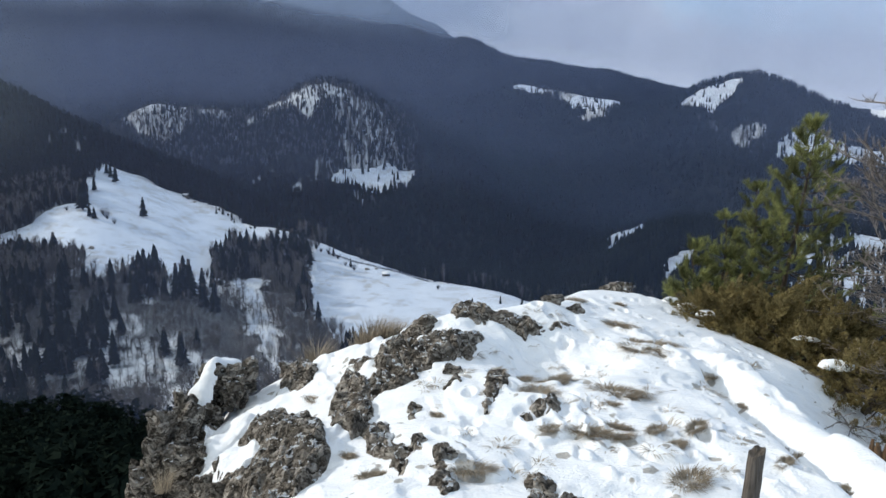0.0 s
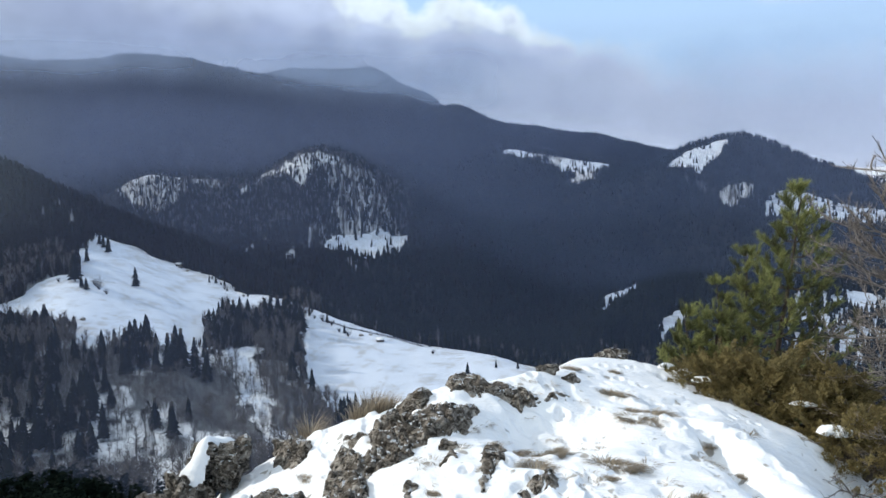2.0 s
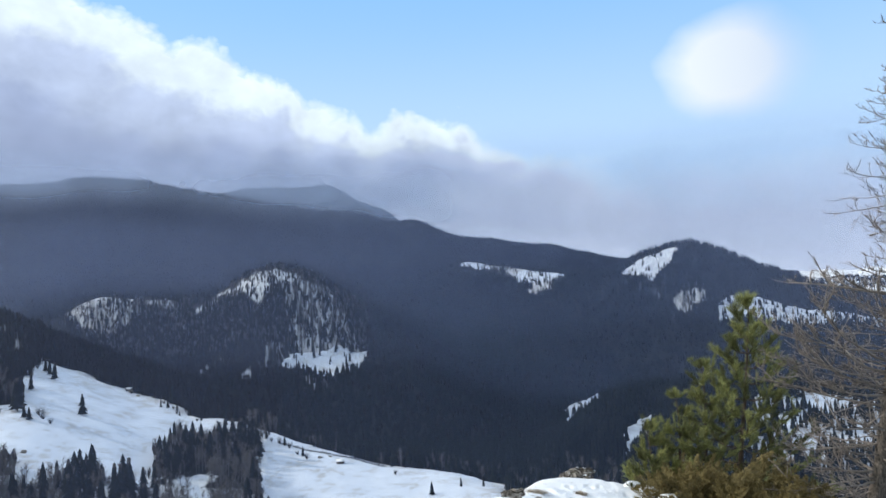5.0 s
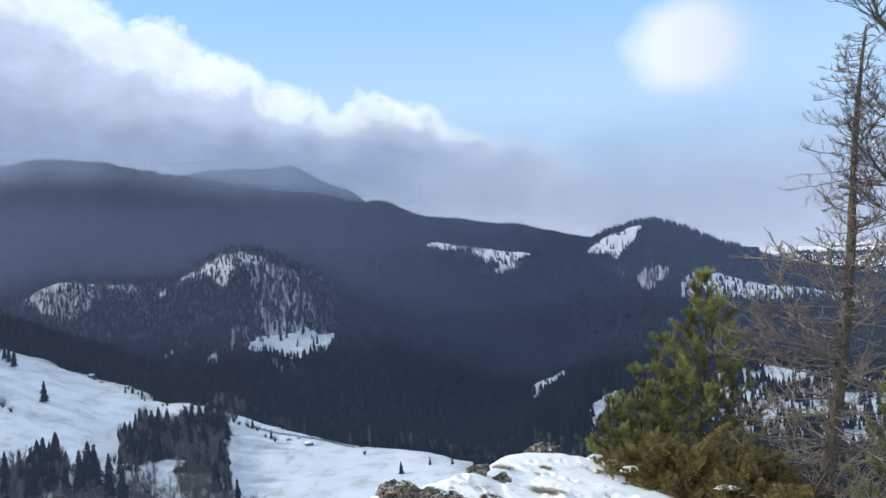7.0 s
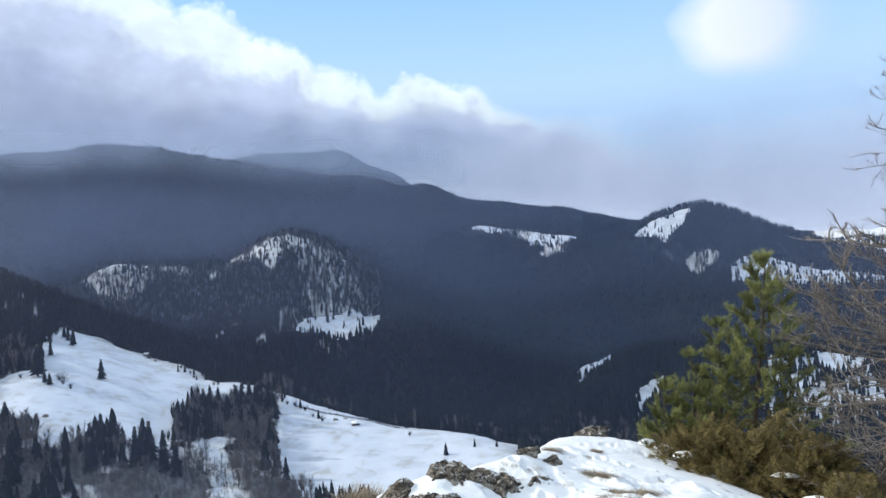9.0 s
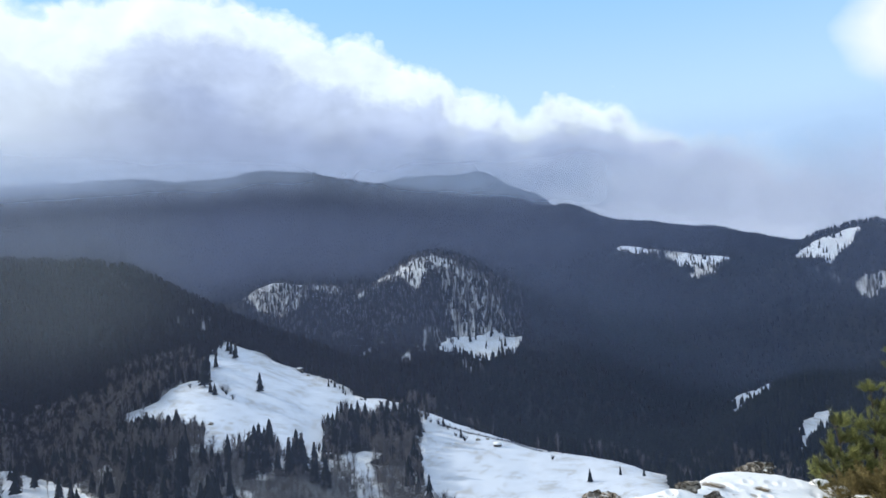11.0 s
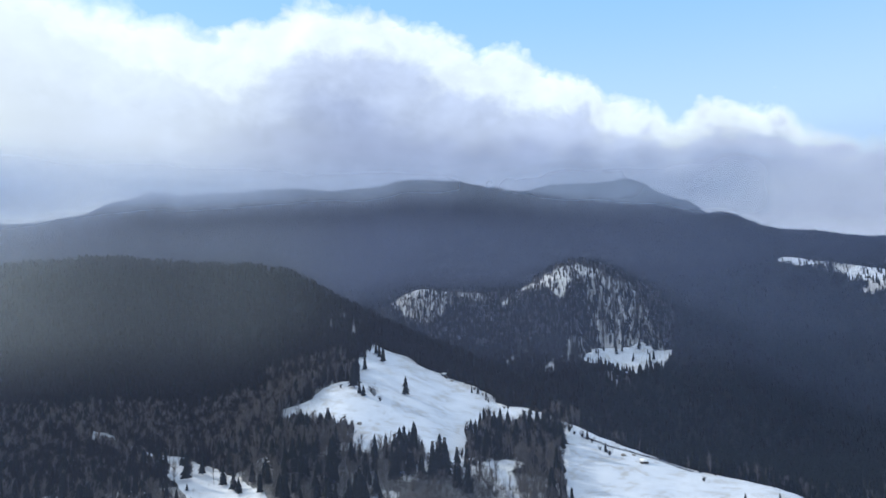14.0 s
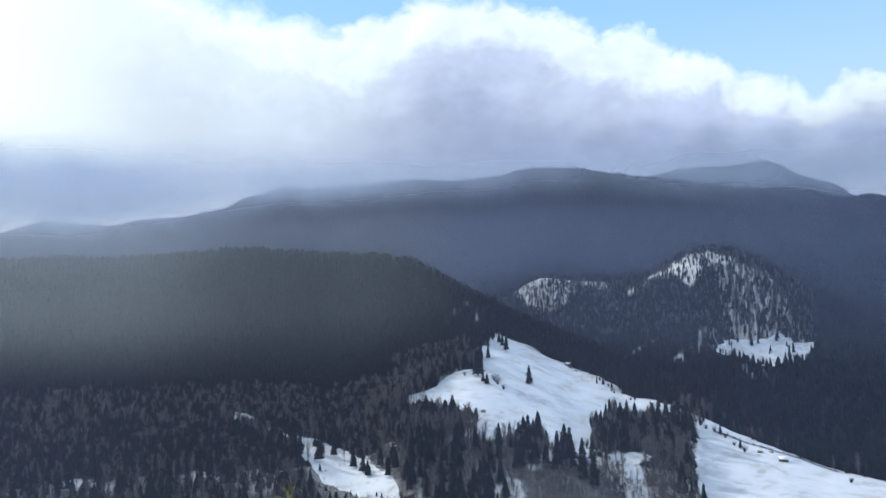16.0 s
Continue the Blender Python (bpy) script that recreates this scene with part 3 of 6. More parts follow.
# thin wood with snow between the trunks: nearest and farthest distance, thinness, outline as above
THIN = [
    (1250, 1560, 0.8, [(14.46, -4.74), (13.86, -4.31), (13.07, -3.97), (12, -3.86), (11.2, -3.72), (11.21, -4.05), (12.49, -4.1), (13.28, -4.28), (14.16, -4.81)]),  # mound tongue
    (1250, 1560, 0.8, [(11.76, -5.32), (11.02, -4.81), (10.31, -5.12), (10.58, -5.67), (11.58, -5.75)]),  # mound foot
    (340, 620, 0.95, [(17.01, -11.84), (15.36, -11.73), (13.74, -13.09), (13.32, -15.22), (12.83, -16.93), (12.08, -19.9), (13.62, -20.19), (14.41, -16.82), (15.49, -14.45), (16.46, -13.13)]),  # gully
    (340, 620, 0.9, [(25.15, -17.42), (24.76, -16.68), (23.04, -15.82), (23.03, -17.22), (23.78, -17.99)]),  # p1
    (340, 620, 0.8, [(22.38, -15.77), (21.57, -15.37), (21.28, -17.02), (21.57, -18.99), (22.68, -20.03), (23.55, -19.13), (22.12, -17.72)]),  # p2
    (340, 620, 0.9, [(33.38, -14.22), (32.13, -14.79), (30.85, -15.44), (29.75, -16.67), (29.59, -18.4), (30.41, -18.14), (31.65, -16.73), (33.53, -15.67)]),  # p3
    (340, 620, 0.8, [(27.92, -18.18), (25.38, -18.87), (23.14, -20.95), (27.65, -19.21)]),  # p5
    (340, 620, 0.9, [(18.95, -11.71), (17.87, -11.08), (17.52, -12.1), (18.11, -12.6)]),  # p4
    (340, 620, 0.5, [(24.78, -13.43), (21.07, -12.58), (17.09, -13.29), (14.29, -16), (11.44, -20.35), (21.68, -21.74), (25.5, -20.4), (25.57, -16.5)]),  # scrub
    (1380, 1720, 0.66, [(23.29, 0.03), (22.52, 0.74), (21.64, 1.31), (20.59, 1.48), (18.29, 1.11), (18.16, 0.07), (19.12, -1.05), (20.39, -1.74), (21.93, -1.23)]),  # mound west
    (1380, 1720, 0.6, [(18.29, 1.11), (15.52, 0.79), (15.56, -0.1), (15.27, -1.75), (15.05, -2.78), (15.62, -1.32), (15.94, -0.08), (18.15, 0.27)]),  # mound saddle
    (1380, 1720, 0.9, [(15.2, -0.45), (13.42, 0.58), (11.58, 1.8), (10.14, 2.56), (8.5, 2.77), (6.48, 2.02), (7.33, 1.56), (8.77, 1.56), (9.63, 0.76), (10.06, -0.47), (10.58, 0.4), (11.22, 1.07), (13.04, 0.35), (14.24, -0.44)]),  # mound rim
    (1380, 1720, 0.58, [(8.46, 1.96), (6.28, 1.84), (4.63, 1.23), (3.87, -0.23), (2.95, -2.65), (2.4, -4.19), (4.7, -3.6), (6.39, -3.89), (7.83, -3.78), (8.26, -1.85), (8.43, 0.27)]),  # mound face
    (1250, 1600, 0.48, [(9.2, -2.54), (7.63, -3.8), (8.71, -4.84), (10.35, -5.12), (11.77, -5.52), (11.13, -4.76), (10.1, -4.22), (9.85, -3.41)]),  # mound apron
    (1250, 1600, 0.35, [(7.71, -5.26), (4.4, -5.87), (4.69, -7.19), (7.78, -6.51)]),  # mound skirt
    (1500, 2250, 0.62, [(-20.77, -1.07), (-21.13, -0.46), (-22.35, -0.33), (-23.72, -0.62), (-23.27, -1.43), (-22.65, -1.81), (-22.23, -2.24), (-21.11, -2.14)]),  # hill patch
    (1500, 2250, 0.4, [(-17.49, 0.4), (-20.74, -0.23), (-20.76, -1.28), (-18.05, -0.49)]),  # hill scar
    (2250, 2720, 0.7, [(-5.04, 2.27), (-6.03, 2.78), (-7.74, 2.23), (-10.76, 1.78), (-14.15, 1.04), (-12.83, 0.52), (-11.04, -0.49), (-10.18, -0.44), (-10.67, 0.48), (-8.55, 1.14), (-5.97, 1.82)]),  # ledge fringe
    (900, 1800, 0.35, [(-16.98, -2.34), (-17.38, -2.49), (-17.71, -3.87), (-17.21, -3.84)]),  # dark slope flecks
    (900, 1800, 0.35, [(-8.25, -3.58), (-8.76, -3.74), (-8.96, -4.7), (-8.41, -4.58)]),  # dark slope flecks
    (700, 1150, 0.42, [(33.57, -7.59), (32.47, -5.56), (30.32, -4.6), (28.53, -2.1), (27.18, -0.42), (25.03, -0.93), (24.21, -2.47), (25.54, -3.5), (26.04, -5.62), (28.68, -7.2), (30.84, -8.02)]),  # wood edge
    (360, 900, 0.42, [(55.1, -3.55), (52.14, -4.15), (51.47, -7.58), (48.68, -8.24), (44.62, -8.04), (44.7, -14.32), (55.08, -12.83)]),  # low streaks
]
# close stands of spruce on the slope under the pasture, and the snowy gully between them
STANDS = [
    [(-317, 530), (-279, 516), (-255, 506), (-232, 485), (-206, 463), (-191, 431), (-177, 392), (-194, 380), (-214, 377), (-248, 438), (-264, 442)],
    [(-238, 536), (-216, 548), (-198, 515), (-197, 478), (-221, 494)],
    [(-198, 547), (-189, 553), (-180, 533), (-188, 518)],
    [(-187, 603), (-197, 651), (-194, 690), (-176, 700), (-161, 712), (-136, 700), (-115, 648), (-134, 633), (-157, 639), (-164, 609), (-165, 571), (-172, 561)],
    [(-122, 610), (-113, 617), (-91, 522), (-98, 512)],
]
GULLY = [(-170, 597), (-164, 637), (-139, 564), (-118, 487), (-102, 440), (-93, 429), (-93, 416), (-109, 448), (-128, 493), (-148, 546)]
SHOULDER = [(330, 700), (468, 956), (560, 1010), (610, 960), (700, 850), (760, 700), (600, 480), (404, 567)]


def r_of(x, y):
    return np.hypot(x, y)


def in_stand(x, y):
    jx, jy = x + fbm(x / 18, y / 18, 2, 151) * 12, y + fbm(x / 18, y / 18, 2, 157) * 12
    s = np.zeros(np.shape(x), bool)
    for o in STANDS:
        s |= inside(jx, jy, o)
    return s


def in_gully(x, y):
    jx, jy = x + fbm(x / 14, y / 20, 3, 161) * 22, y + fbm(x / 14, y / 20, 3, 167) * 22
    return inside(jx, jy, GULLY)


def reach_in(a, e, outline):
    """How far points of (bearing, angle) lie within an outline, in degrees; negative outside."""
    d = np.full(np.shape(a), 9.0)
    px, py = outline[-1]
    for qx, qy in outline:
        vx, vy = qx - px, qy - py
        t = np.clip(((a - px) * vx + (e - py) * vy) / max(vx * vx + vy * vy, 1e-9), 0, 1)
        d = np.minimum(d, np.hypot(a - px - t * vx, e - py - t * vy))
        px, py = qx, qy
    return np.where(inside(a, e, outline), d, -d)


def bearings(x, y, z):
    r = np.hypot(x, y)
    return r, np.degrees(np.arctan2(-x, y)), np.degrees(np.arctan2(z, r))


def clear_reach(x, y, z):
    """Degrees within the hills' open snow, from -1 to 1."""
    r, a, e = bearings(x, y, z)
    out = np.full(np.shape(x), -1.0)
    for r0, r1, o in OPENINGS:
        k = np.nonzero((r > r0) & (r < r1) & (a > min(q[0] for q in o) - 1) & (a < max(q[0] for q in o) + 1))[0]
        if len(k):
            ja, je = a[k] + 0.22 * fbm(a[k] / 0.35, e[k] / 0.35, 3, 53), e[k] + 0.16 * fbm(a[k] / 0.22, e[k] / 0.4, 3, 59)
            out[k] = np.maximum(out[k], np.clip(reach_in(ja, je, o), -1, 1))
    return out


def thin_reach(x, y, z):
    """Thinness of the hills' woods, 0 to 1."""
    r, a, e = bearings(x, y, z)
    out = np.zeros(np.shape(x))
    for r0, r1, w, o in THIN:
        k = np.nonzero((r > r0) & (r < r1) & (a > min(q[0] for q in o) - 1) & (a < max(q[0] for q in o) + 1))[0]
        if len(k):
            ja, je = a[k] + 0.5 * fbm(a[k] / 0.8, e[k] / 0.8, 3, 63), e[k] + 0.30 * fbm(a[k] / 0.5, e[k] / 1.0, 3, 69) + np.where(r0 == 1380, 0.25, 0.0)
            out[k] = np.maximum(out[k], w * np.clip(reach_in(ja, je, o) / 0.35 + 0.35, 0, 1))
    return out


def open_snow(x, y):
    jx, jy = x + fbm(x / 30, y / 30, 3, 51) * 26, y + fbm(x / 30, y / 30, 3, 57) * 26
    o = inside(jx, jy, PASTURE)
    jx, jy = x + (jx - x) * 0.45, y + (jy - y) * 0.45
    for c in CLEARINGS:
        o |= inside(jx, jy, c)
    o |= clear_reach(x, y, height(x, y)) > 0
    return o & ~((r_of(x, y) < 900) & in_stand(x, y))


def thin_wood(x, y):
    """0 for closed wood to 1 for hardly a tree: streaks of snow between the trunks, running down the slopes."""
    r, a = np.hypot(x, y), np.degrees(np.arctan2(-x, y))
    streak = fbm(a * 1.3, r / 160, 4, 71) * 0.55 + fbm(a * 6.5, r / 60, 3, 75) * 0.8
    thin = thin_reach(x, y, height(x, y))
    slope = np.exp(-((r - 480) / 90) ** 2) * np.clip((a - 8) / 2, 0, 1) * np.clip((33 - a) / 4, 0, 1)
    far_hill = np.clip((-a - 29.5) / 2, 0, 1) * np.clip((r - 2900) / 200, 0, 1)
    return np.clip(far_hill * (0.5 + streak * 1.2) + np.where(thin > 0, thin + streak * 0.9, 0) + slope * (0.66 + streak * 0.3), 0, 0.95)


# tufts of grass that break the snow: place and size
TUFTS = [(0.77, 5.16, 0.98), (0.81, 4.92, 0.75), (0.64, 4.55, 1.04), (0.55, 4.99, 0.76), (1.02, 4.28, 0.5), (0.61, 3.92, 0.67), (0.82, 3.88, 0.9), (0.99, 3.94, 0.61), (0.99, 3.82, 0.6), (1.18, 3.88, 0.61), (1.42, 3.93, 0.79), (1.25, 3.74, 0.59), (1.14, 4.58, 1.07), (1.21, 4.49, 0.53), (1.96, 5.27, 0.85), (1.76, 4.9, 0.39), (2.04, 4.76, 0.49), (1.66, 4.19, 0.34),
 (1.59, 3.97, 0.32), (1.66, 3.85, 0.32), (1.56, 5.57, 1.31), (1.78, 5.87, 1.15), (1.58, 5.86, 0.91), (1.58, 6.42, 1.0), (1.09, 5.0, 0.39), (2.02, 4.11, 0.52), (2.0, 3.92, 0.67), (0.63, 3.67, 0.28), (1.02, 3.41, 0.34), (1.39, 3.62, 0.29), (1.84, 7.53, 0.7), (1.19, 3.32, 0.93)]
TUFTS += [(1.74, 3.53, 0.59), (0.99, 4.88, 0.28), (1.46, 3.45, 0.28), (2.06, 3.48, 0.6), (1.36, 7.39, 0.71), (-0.18, 5.2, 0.49), (-0.2, 4.91, 0.28), (-0.04, 4.38, 0.49), (0.03, 4.16, 0.31), (0.37, 5.14, 0.77), (0.35, 4.81, 0.36), (0.32, 4.45, 0.42), (0.14, 4.2, 0.31), (0.34, 3.72, 0.21), (0.15, 3.42, 0.83), (-0.54, 3.99, 0.6), (-0.55, 3.8, 0.43),
 (-0.38, 3.63, 0.55), (-0.22, 3.37, 0.19), (-0.98, 5.36, 0.6), (0.09, 3.75, 0.28), (-1.35, 4.98, 0.8)]


def build_ground():
    na, nr = GX.shape
    verts = np.stack([GX, GY, GZ], -1).reshape(-1, 3)
    i = np.arange(na)[:, None] * nr
    k = np.roll(np.arange(na), -1)[:, None] * nr
    j = np.arange(nr - 1)[None, :]
    quads = np.stack([i + j, i + j + 1, k + j + 1, k + j], -1).reshape(-1, 4)
    tip = len(verts)
    verts = np.concatenate([verts, [[0, 0, -1.7]]])
    me = bpy.data.meshes.new("ground")
    fan = np.stack([np.arange(na) * nr, np.roll(np.arange(na), -1) * nr, np.full(na, tip)], -1)
    loops = np.concatenate([quads.ravel(), fan.ravel()])
    starts = np.concatenate([np.arange(len(quads)) * 4, len(quads) * 4 + np.arange(len(fan)) * 3])
    me.vertices.add(len(verts)), me.loops.add(len(loops)), me.polygons.add(len(starts))
    me.vertices.foreach_set("co", verts.ravel())
    me.loops.foreach_set("vertex_index", loops.astype(np.int32))
    me.polygons.foreach_set("loop_start", starts.astype(np.int32))
    me.polygons.foreach_set("use_smooth", np.ones(len(starts), bool))
    me.update(calc_edges=True)
    me.validate()
    x, y, r = verts[:, 0], verts[:, 1], np.hypot(verts[:, 0], verts[:, 1])
    z = verts[:, 2]
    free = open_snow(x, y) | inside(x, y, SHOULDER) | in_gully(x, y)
    clear = np.clip(0.5 + clear_reach(x, y, z) / 0.5, 0, 1)
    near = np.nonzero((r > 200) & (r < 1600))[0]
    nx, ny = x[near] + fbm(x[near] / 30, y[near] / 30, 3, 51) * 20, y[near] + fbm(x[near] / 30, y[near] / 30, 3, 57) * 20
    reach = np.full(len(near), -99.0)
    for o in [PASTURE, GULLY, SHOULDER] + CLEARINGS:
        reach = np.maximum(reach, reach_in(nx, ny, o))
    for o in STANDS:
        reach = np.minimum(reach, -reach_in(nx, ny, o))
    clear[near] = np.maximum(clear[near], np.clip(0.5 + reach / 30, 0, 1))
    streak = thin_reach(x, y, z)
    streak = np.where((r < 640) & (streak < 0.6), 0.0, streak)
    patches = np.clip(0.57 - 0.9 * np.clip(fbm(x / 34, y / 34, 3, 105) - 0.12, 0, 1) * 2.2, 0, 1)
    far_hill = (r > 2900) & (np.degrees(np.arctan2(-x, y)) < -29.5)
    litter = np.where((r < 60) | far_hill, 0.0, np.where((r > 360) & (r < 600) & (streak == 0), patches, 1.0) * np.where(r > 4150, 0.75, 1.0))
    # marks open land for both the grass spots and the painted blue shade
    stubble_shade = np.where(free, 1.0, 0.0)
    # bare turf where grass and stones break the snow of the crag
    turf = np.zeros(len(x))
    close = r < 12
    for tx, ty, ts in TUFTS:
        d2 = ((x[close] - tx) ** 2 + (y[close] - ty) ** 2) / (0.06 * ts + 0.015) ** 2
        turf[close] = np.maximum(turf[close], np.exp(-d2))
    turf[close] = np.clip((turf[close] + fbm(x[close] / 0.09, y[close] / 0.09, 3, 45) * 1.3 - 0.45) * 3, 0, 1)
    for key, v in (("litter", litter), ("stubble_shade", stubble_shade), ("turf", turf), ("clear", clear), ("streak", streak)):
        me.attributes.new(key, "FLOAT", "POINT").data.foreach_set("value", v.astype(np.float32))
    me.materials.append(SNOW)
    return tagged(new("ground", me), "snow-covered mountain land with woods and pastures", "ground", kind="structure")


build_ground()


# ---------------- woods ----------------
def mesh_of(name, verts, tris, mats, index=None):
    me = bpy.data.meshes.new(name)
    me.vertices.add(len(verts)), me.loops.add(len(tris) * 3), me.polygons.add(len(tris))
    me.vertices.foreach_set("co", np.asarray(verts, np.float32).ravel())
    me.loops.foreach_set("vertex_index", np.asarray(tris, np.int32).ravel())
    me.polygons.foreach_set("loop_start", np.arange(len(tris), dtype=np.int32) * 3)
    for m in mats:
        me.materials.append(m)
    if index is not None:
        me.polygons.foreach_set("material_index", np.asarray(index, np.int32))
    me.update(calc_edges=True)
    return me


def spruce_shape(tiers, sides, seed, slim=0.17, bare_foot=0.12):
    """A spruce one metre high: drooping ragged tiers of boughs."""
    rnd = random.Random(seed)
    v, f = [], []
    for t in range(tiers):
        lo = bare_foot + (1 - bare_foot) * t / tiers * 0.93
        hi = min(1.0, lo + (1 - bare_foot) / tiers * 1.9)
        rad = slim * (1 - lo) ** 0.75 * rnd.uniform(0.85, 1.1)
        top, n = len(v), sides
        v.append((rnd.uniform(-0.004, 0.004), rnd.uniform(-0.004, 0.004), hi))
        for s in range(n * (2 if tiers > 3 else 1)):
            a = 2 * math.pi * (s + rnd.uniform(-0.2, 0.2)) / (n * (2 if tiers > 3 else 1)) + t
            k = rad * (rnd.uniform(0.85, 1.25) if s % 2 == 0 or tiers <= 3 else rnd.uniform(0.45, 0.65))
            v.append((math.cos(a) * k, math.sin(a) * k, lo - rnd.uniform(0, 0.03) + (0.02 if s % 2 else 0)))
        m = len(v) - top - 1
        f += [(top, top + 1 + s, top + 1 + (s + 1) % m) for s in range(m)]
    return np.array(v), np.array(f)


def bare_shape(branches, seed, spread=0.26):
    """A leafless tree one metre high: a thin stem and upswept boughs, each a slim three-sided spike."""
    rnd = random.Random(seed)
    v, f = [], []

    def spike(p, q, w):
        b = len(v)
        d = Vector(q) - Vector(p)
        s = d.orthogonal().normalized()
        u = d.normalized().cross(s)
        for k in range(3):
            o = s * math.cos(k * 2.094) * w + u * math.sin(k * 2.094) * w
            v.append(tuple(Vector(p) + o))
        v.append(tuple(q))
        f.extend([(b, b + 1, b + 3), (b + 1, b + 2, b + 3), (b + 2, b, b + 3)])

    spike((0, 0, 0), (rnd.uniform(-0.03, 0.03), rnd.uniform(-0.03, 0.03), 0.98), 0.016)
    for k in range(branches):
        z = rnd.uniform(0.25, 0.85)
        a = rnd.uniform(0, 6.283)
        ln = spread * rnd.uniform(0.5, 1.1) * (1.25 - z)
        q = (math.cos(a) * ln, math.sin(a) * ln, min(1.02, z + rnd.uniform(0.10, 0.30)))
        spike((0, 0, z), q, 0.011)
    return np.array(v), np.array(f)


def crown_shape(seed, clumps=26, each=5):
    """A broad pine one metre high: a ragged crown of many small needle clumps."""
    rnd = random.Random(seed)
    v, f = [], []
    for k in range(clumps):
        t = rnd.random() ** 0.8
        wide = 0.24 * (1 - t) ** 0.6 + 0.03
        a, q = rnd.uniform(0, 6.283), wide * math.sqrt(rnd.random())
        c = (math.cos(a) * q, math.sin(a) * q, 0.12 + 0.86 * t)
        for _ in range(each):
            b = len(v)
            for _ in range(3):
                v.append(tuple(c[i] + rnd.uniform(-0.055, 0.055) * (1.0 if i < 2 else 0.7) for i in range(3)))
            f.append((b, b + 1, b + 2))
    return np.array(v), np.array(f)


def bush_shape(seed, sides=5):
    """A far leafless crown one metre high, seen as a ragged upright tuft."""
    rnd = random.Random(seed)
    v, f = [], []
    for k in range(sides):
        a = rnd.uniform(0, 6.283)
        b = len(v)
        w = rnd.uniform(0.05, 0.10)
        o = (math.cos(a) * 0.10 * rnd.random(), math.sin(a) * 0.10 * rnd.random())
        c, s = math.cos(a + 1.57) * w, math.sin(a + 1.57) * w
        v += [(o[0], o[1], 0.0), (o[0] * 2 + c, o[1] * 2 + s, rnd.uniform(0.5, 0.8)), (o[0] * 1.6 - c * 0.3, o[1] * 1.6 - s * 0.3, rnd.uniform(0.85, 1.02)), (o[0] * 2 - c, o[1] * 2 - s, rnd.uniform(0.45, 0.7))]
        f += [(b, b + 1, b + 2), (b, b + 2, b + 3)]
    return np.array(v), np.array(f)


HORIZON = np.maximum.accumulate(GZ / R_ALL[None, :], axis=1)


def hidden(x, y, tall):
    """Whether a tree stands behind a crest, out of sight from the crag."""
    r, a = np.hypot(x, y), np.degrees(np.arctan2(-x, y))
    i = np.clip(((a - AZ_FINE[0]) / 0.14).astype(int), 0, len(AZ_FINE) - 1)
    j = np.clip(np.searchsorted(R_ALL, r * 0.985) - 1, 0, len(R_ALL) - 1)
    return (height(x, y) + tall * 1.15) / r < HORIZON[i, j]


def plant(name, label, x, y, tall, shapes, mats, seed, fat=1.0):
    """One mesh of many trees; a tree of random turn and build at each point of the plan."""
    if len(x) == 0:
        return None
    rng = np.random.default_rng(seed)
    z = height(x, y)
    pick = rng.integers(0, len(shapes), len(x))
    V, F, base = [], [], 0
    for s, (sv, sf) in enumerate(shapes):
        k = np.nonzero(pick == s)[0]
        if len(k) == 0:
            continue
        turn = rng.uniform(0, 6.283, len(k))
        c, q = np.cos(turn)[:, None], np.sin(turn)[:, None]
        h = tall[k][:, None]
        w = h * fat * rng.uniform(0.8, 1.2, (len(k), 1))
        vx, vy, vz = sv[:, 0][None], sv[:, 1][None], sv[:, 2][None]
        P = np.stack([x[k][:, None] + (vx * c - vy * q) * w, y[k][:, None] + (vx * q + vy * c) * w, z[k][:, None] - 0.3 + vz * h], -1)
        V.append(P.reshape(-1, 3))
        F.append((sf[None] + (base + np.arange(len(k)) * len(sv))[:, None, None]).reshape(-1, 3))
        base += len(k) * len(sv)
    me = mesh_of(name, np.concatenate(V), np.concatenate(F), mats)
    if np.hypot(x, y).mean() > 1000:
        me.polygons.foreach_set("use_smooth", np.ones(len(me.polygons), bool))
    return tagged(new(name, me), label, "forest", kind="stuff")


def scatter(r0, r1, a0, a1, each, seed):
    """Points of the plan between two distances and azimuths, one per so many square metres."""
    rng = np.random.default_rng(seed)
    area = 0.5 * radians(a1 - a0) * (r1 * r1 - r0 * r0)
    n = int(area / each)
    r = np.sqrt(rng.uniform(r0 * r0, r1 * r1, n))
    a = np.radians(rng.uniform(a0, a1, n))
    return -np.sin(a) * r, np.cos(a) * r, r, np.degrees(a), rng


def conifer_share(r, a, x, y):
    """How much of the wood is spruce."""
    n = fbm(x / 190, y / 190, 3, 81)
    s = np.where(a < 6, 0.92, 0.75)
    s = np.where((r > 330) & (r < 640) & (a > 8), -0.12 + np.clip((a - 26.5) / 8, 0, 0.6), s)
    s = np.where((r > 640) & (r < 1550) & (a > 9), 0.22, s)
    s = np.where(r < 330, 1.2, s)
    s = np.where(r > 2300, 0.6, s)
    return np.clip(s + n * np.where((r > 330) & (r < 640) & (a > 8), 0.3, 0.5), 0, 1)


SPRUCE_NEAR = [spruce_shape(6, 5, k, 0.21) for k in range(6)]
SPRUCE_MID = [spruce_shape(3, 5, 20 + k, 0.18) for k in range(5)]
SPRUCE_HILL = [spruce_shape(2, 4, 30 + k, 0.19, 0.05) for k in range(5)]
SPRUCE_FAR = [spruce_shape(1, 4, 40 + k, 0.22, 0.0) for k in range(4)]
BARE_NEAR = [bare_shape(26, k, 0.32) for k in range(6)]
BUSH_MID = [bush_shape(60 + k, 4) for k in range(6)]
BUSH_FAR = [bush_shape(70 + k, 2) for k in range(4)]


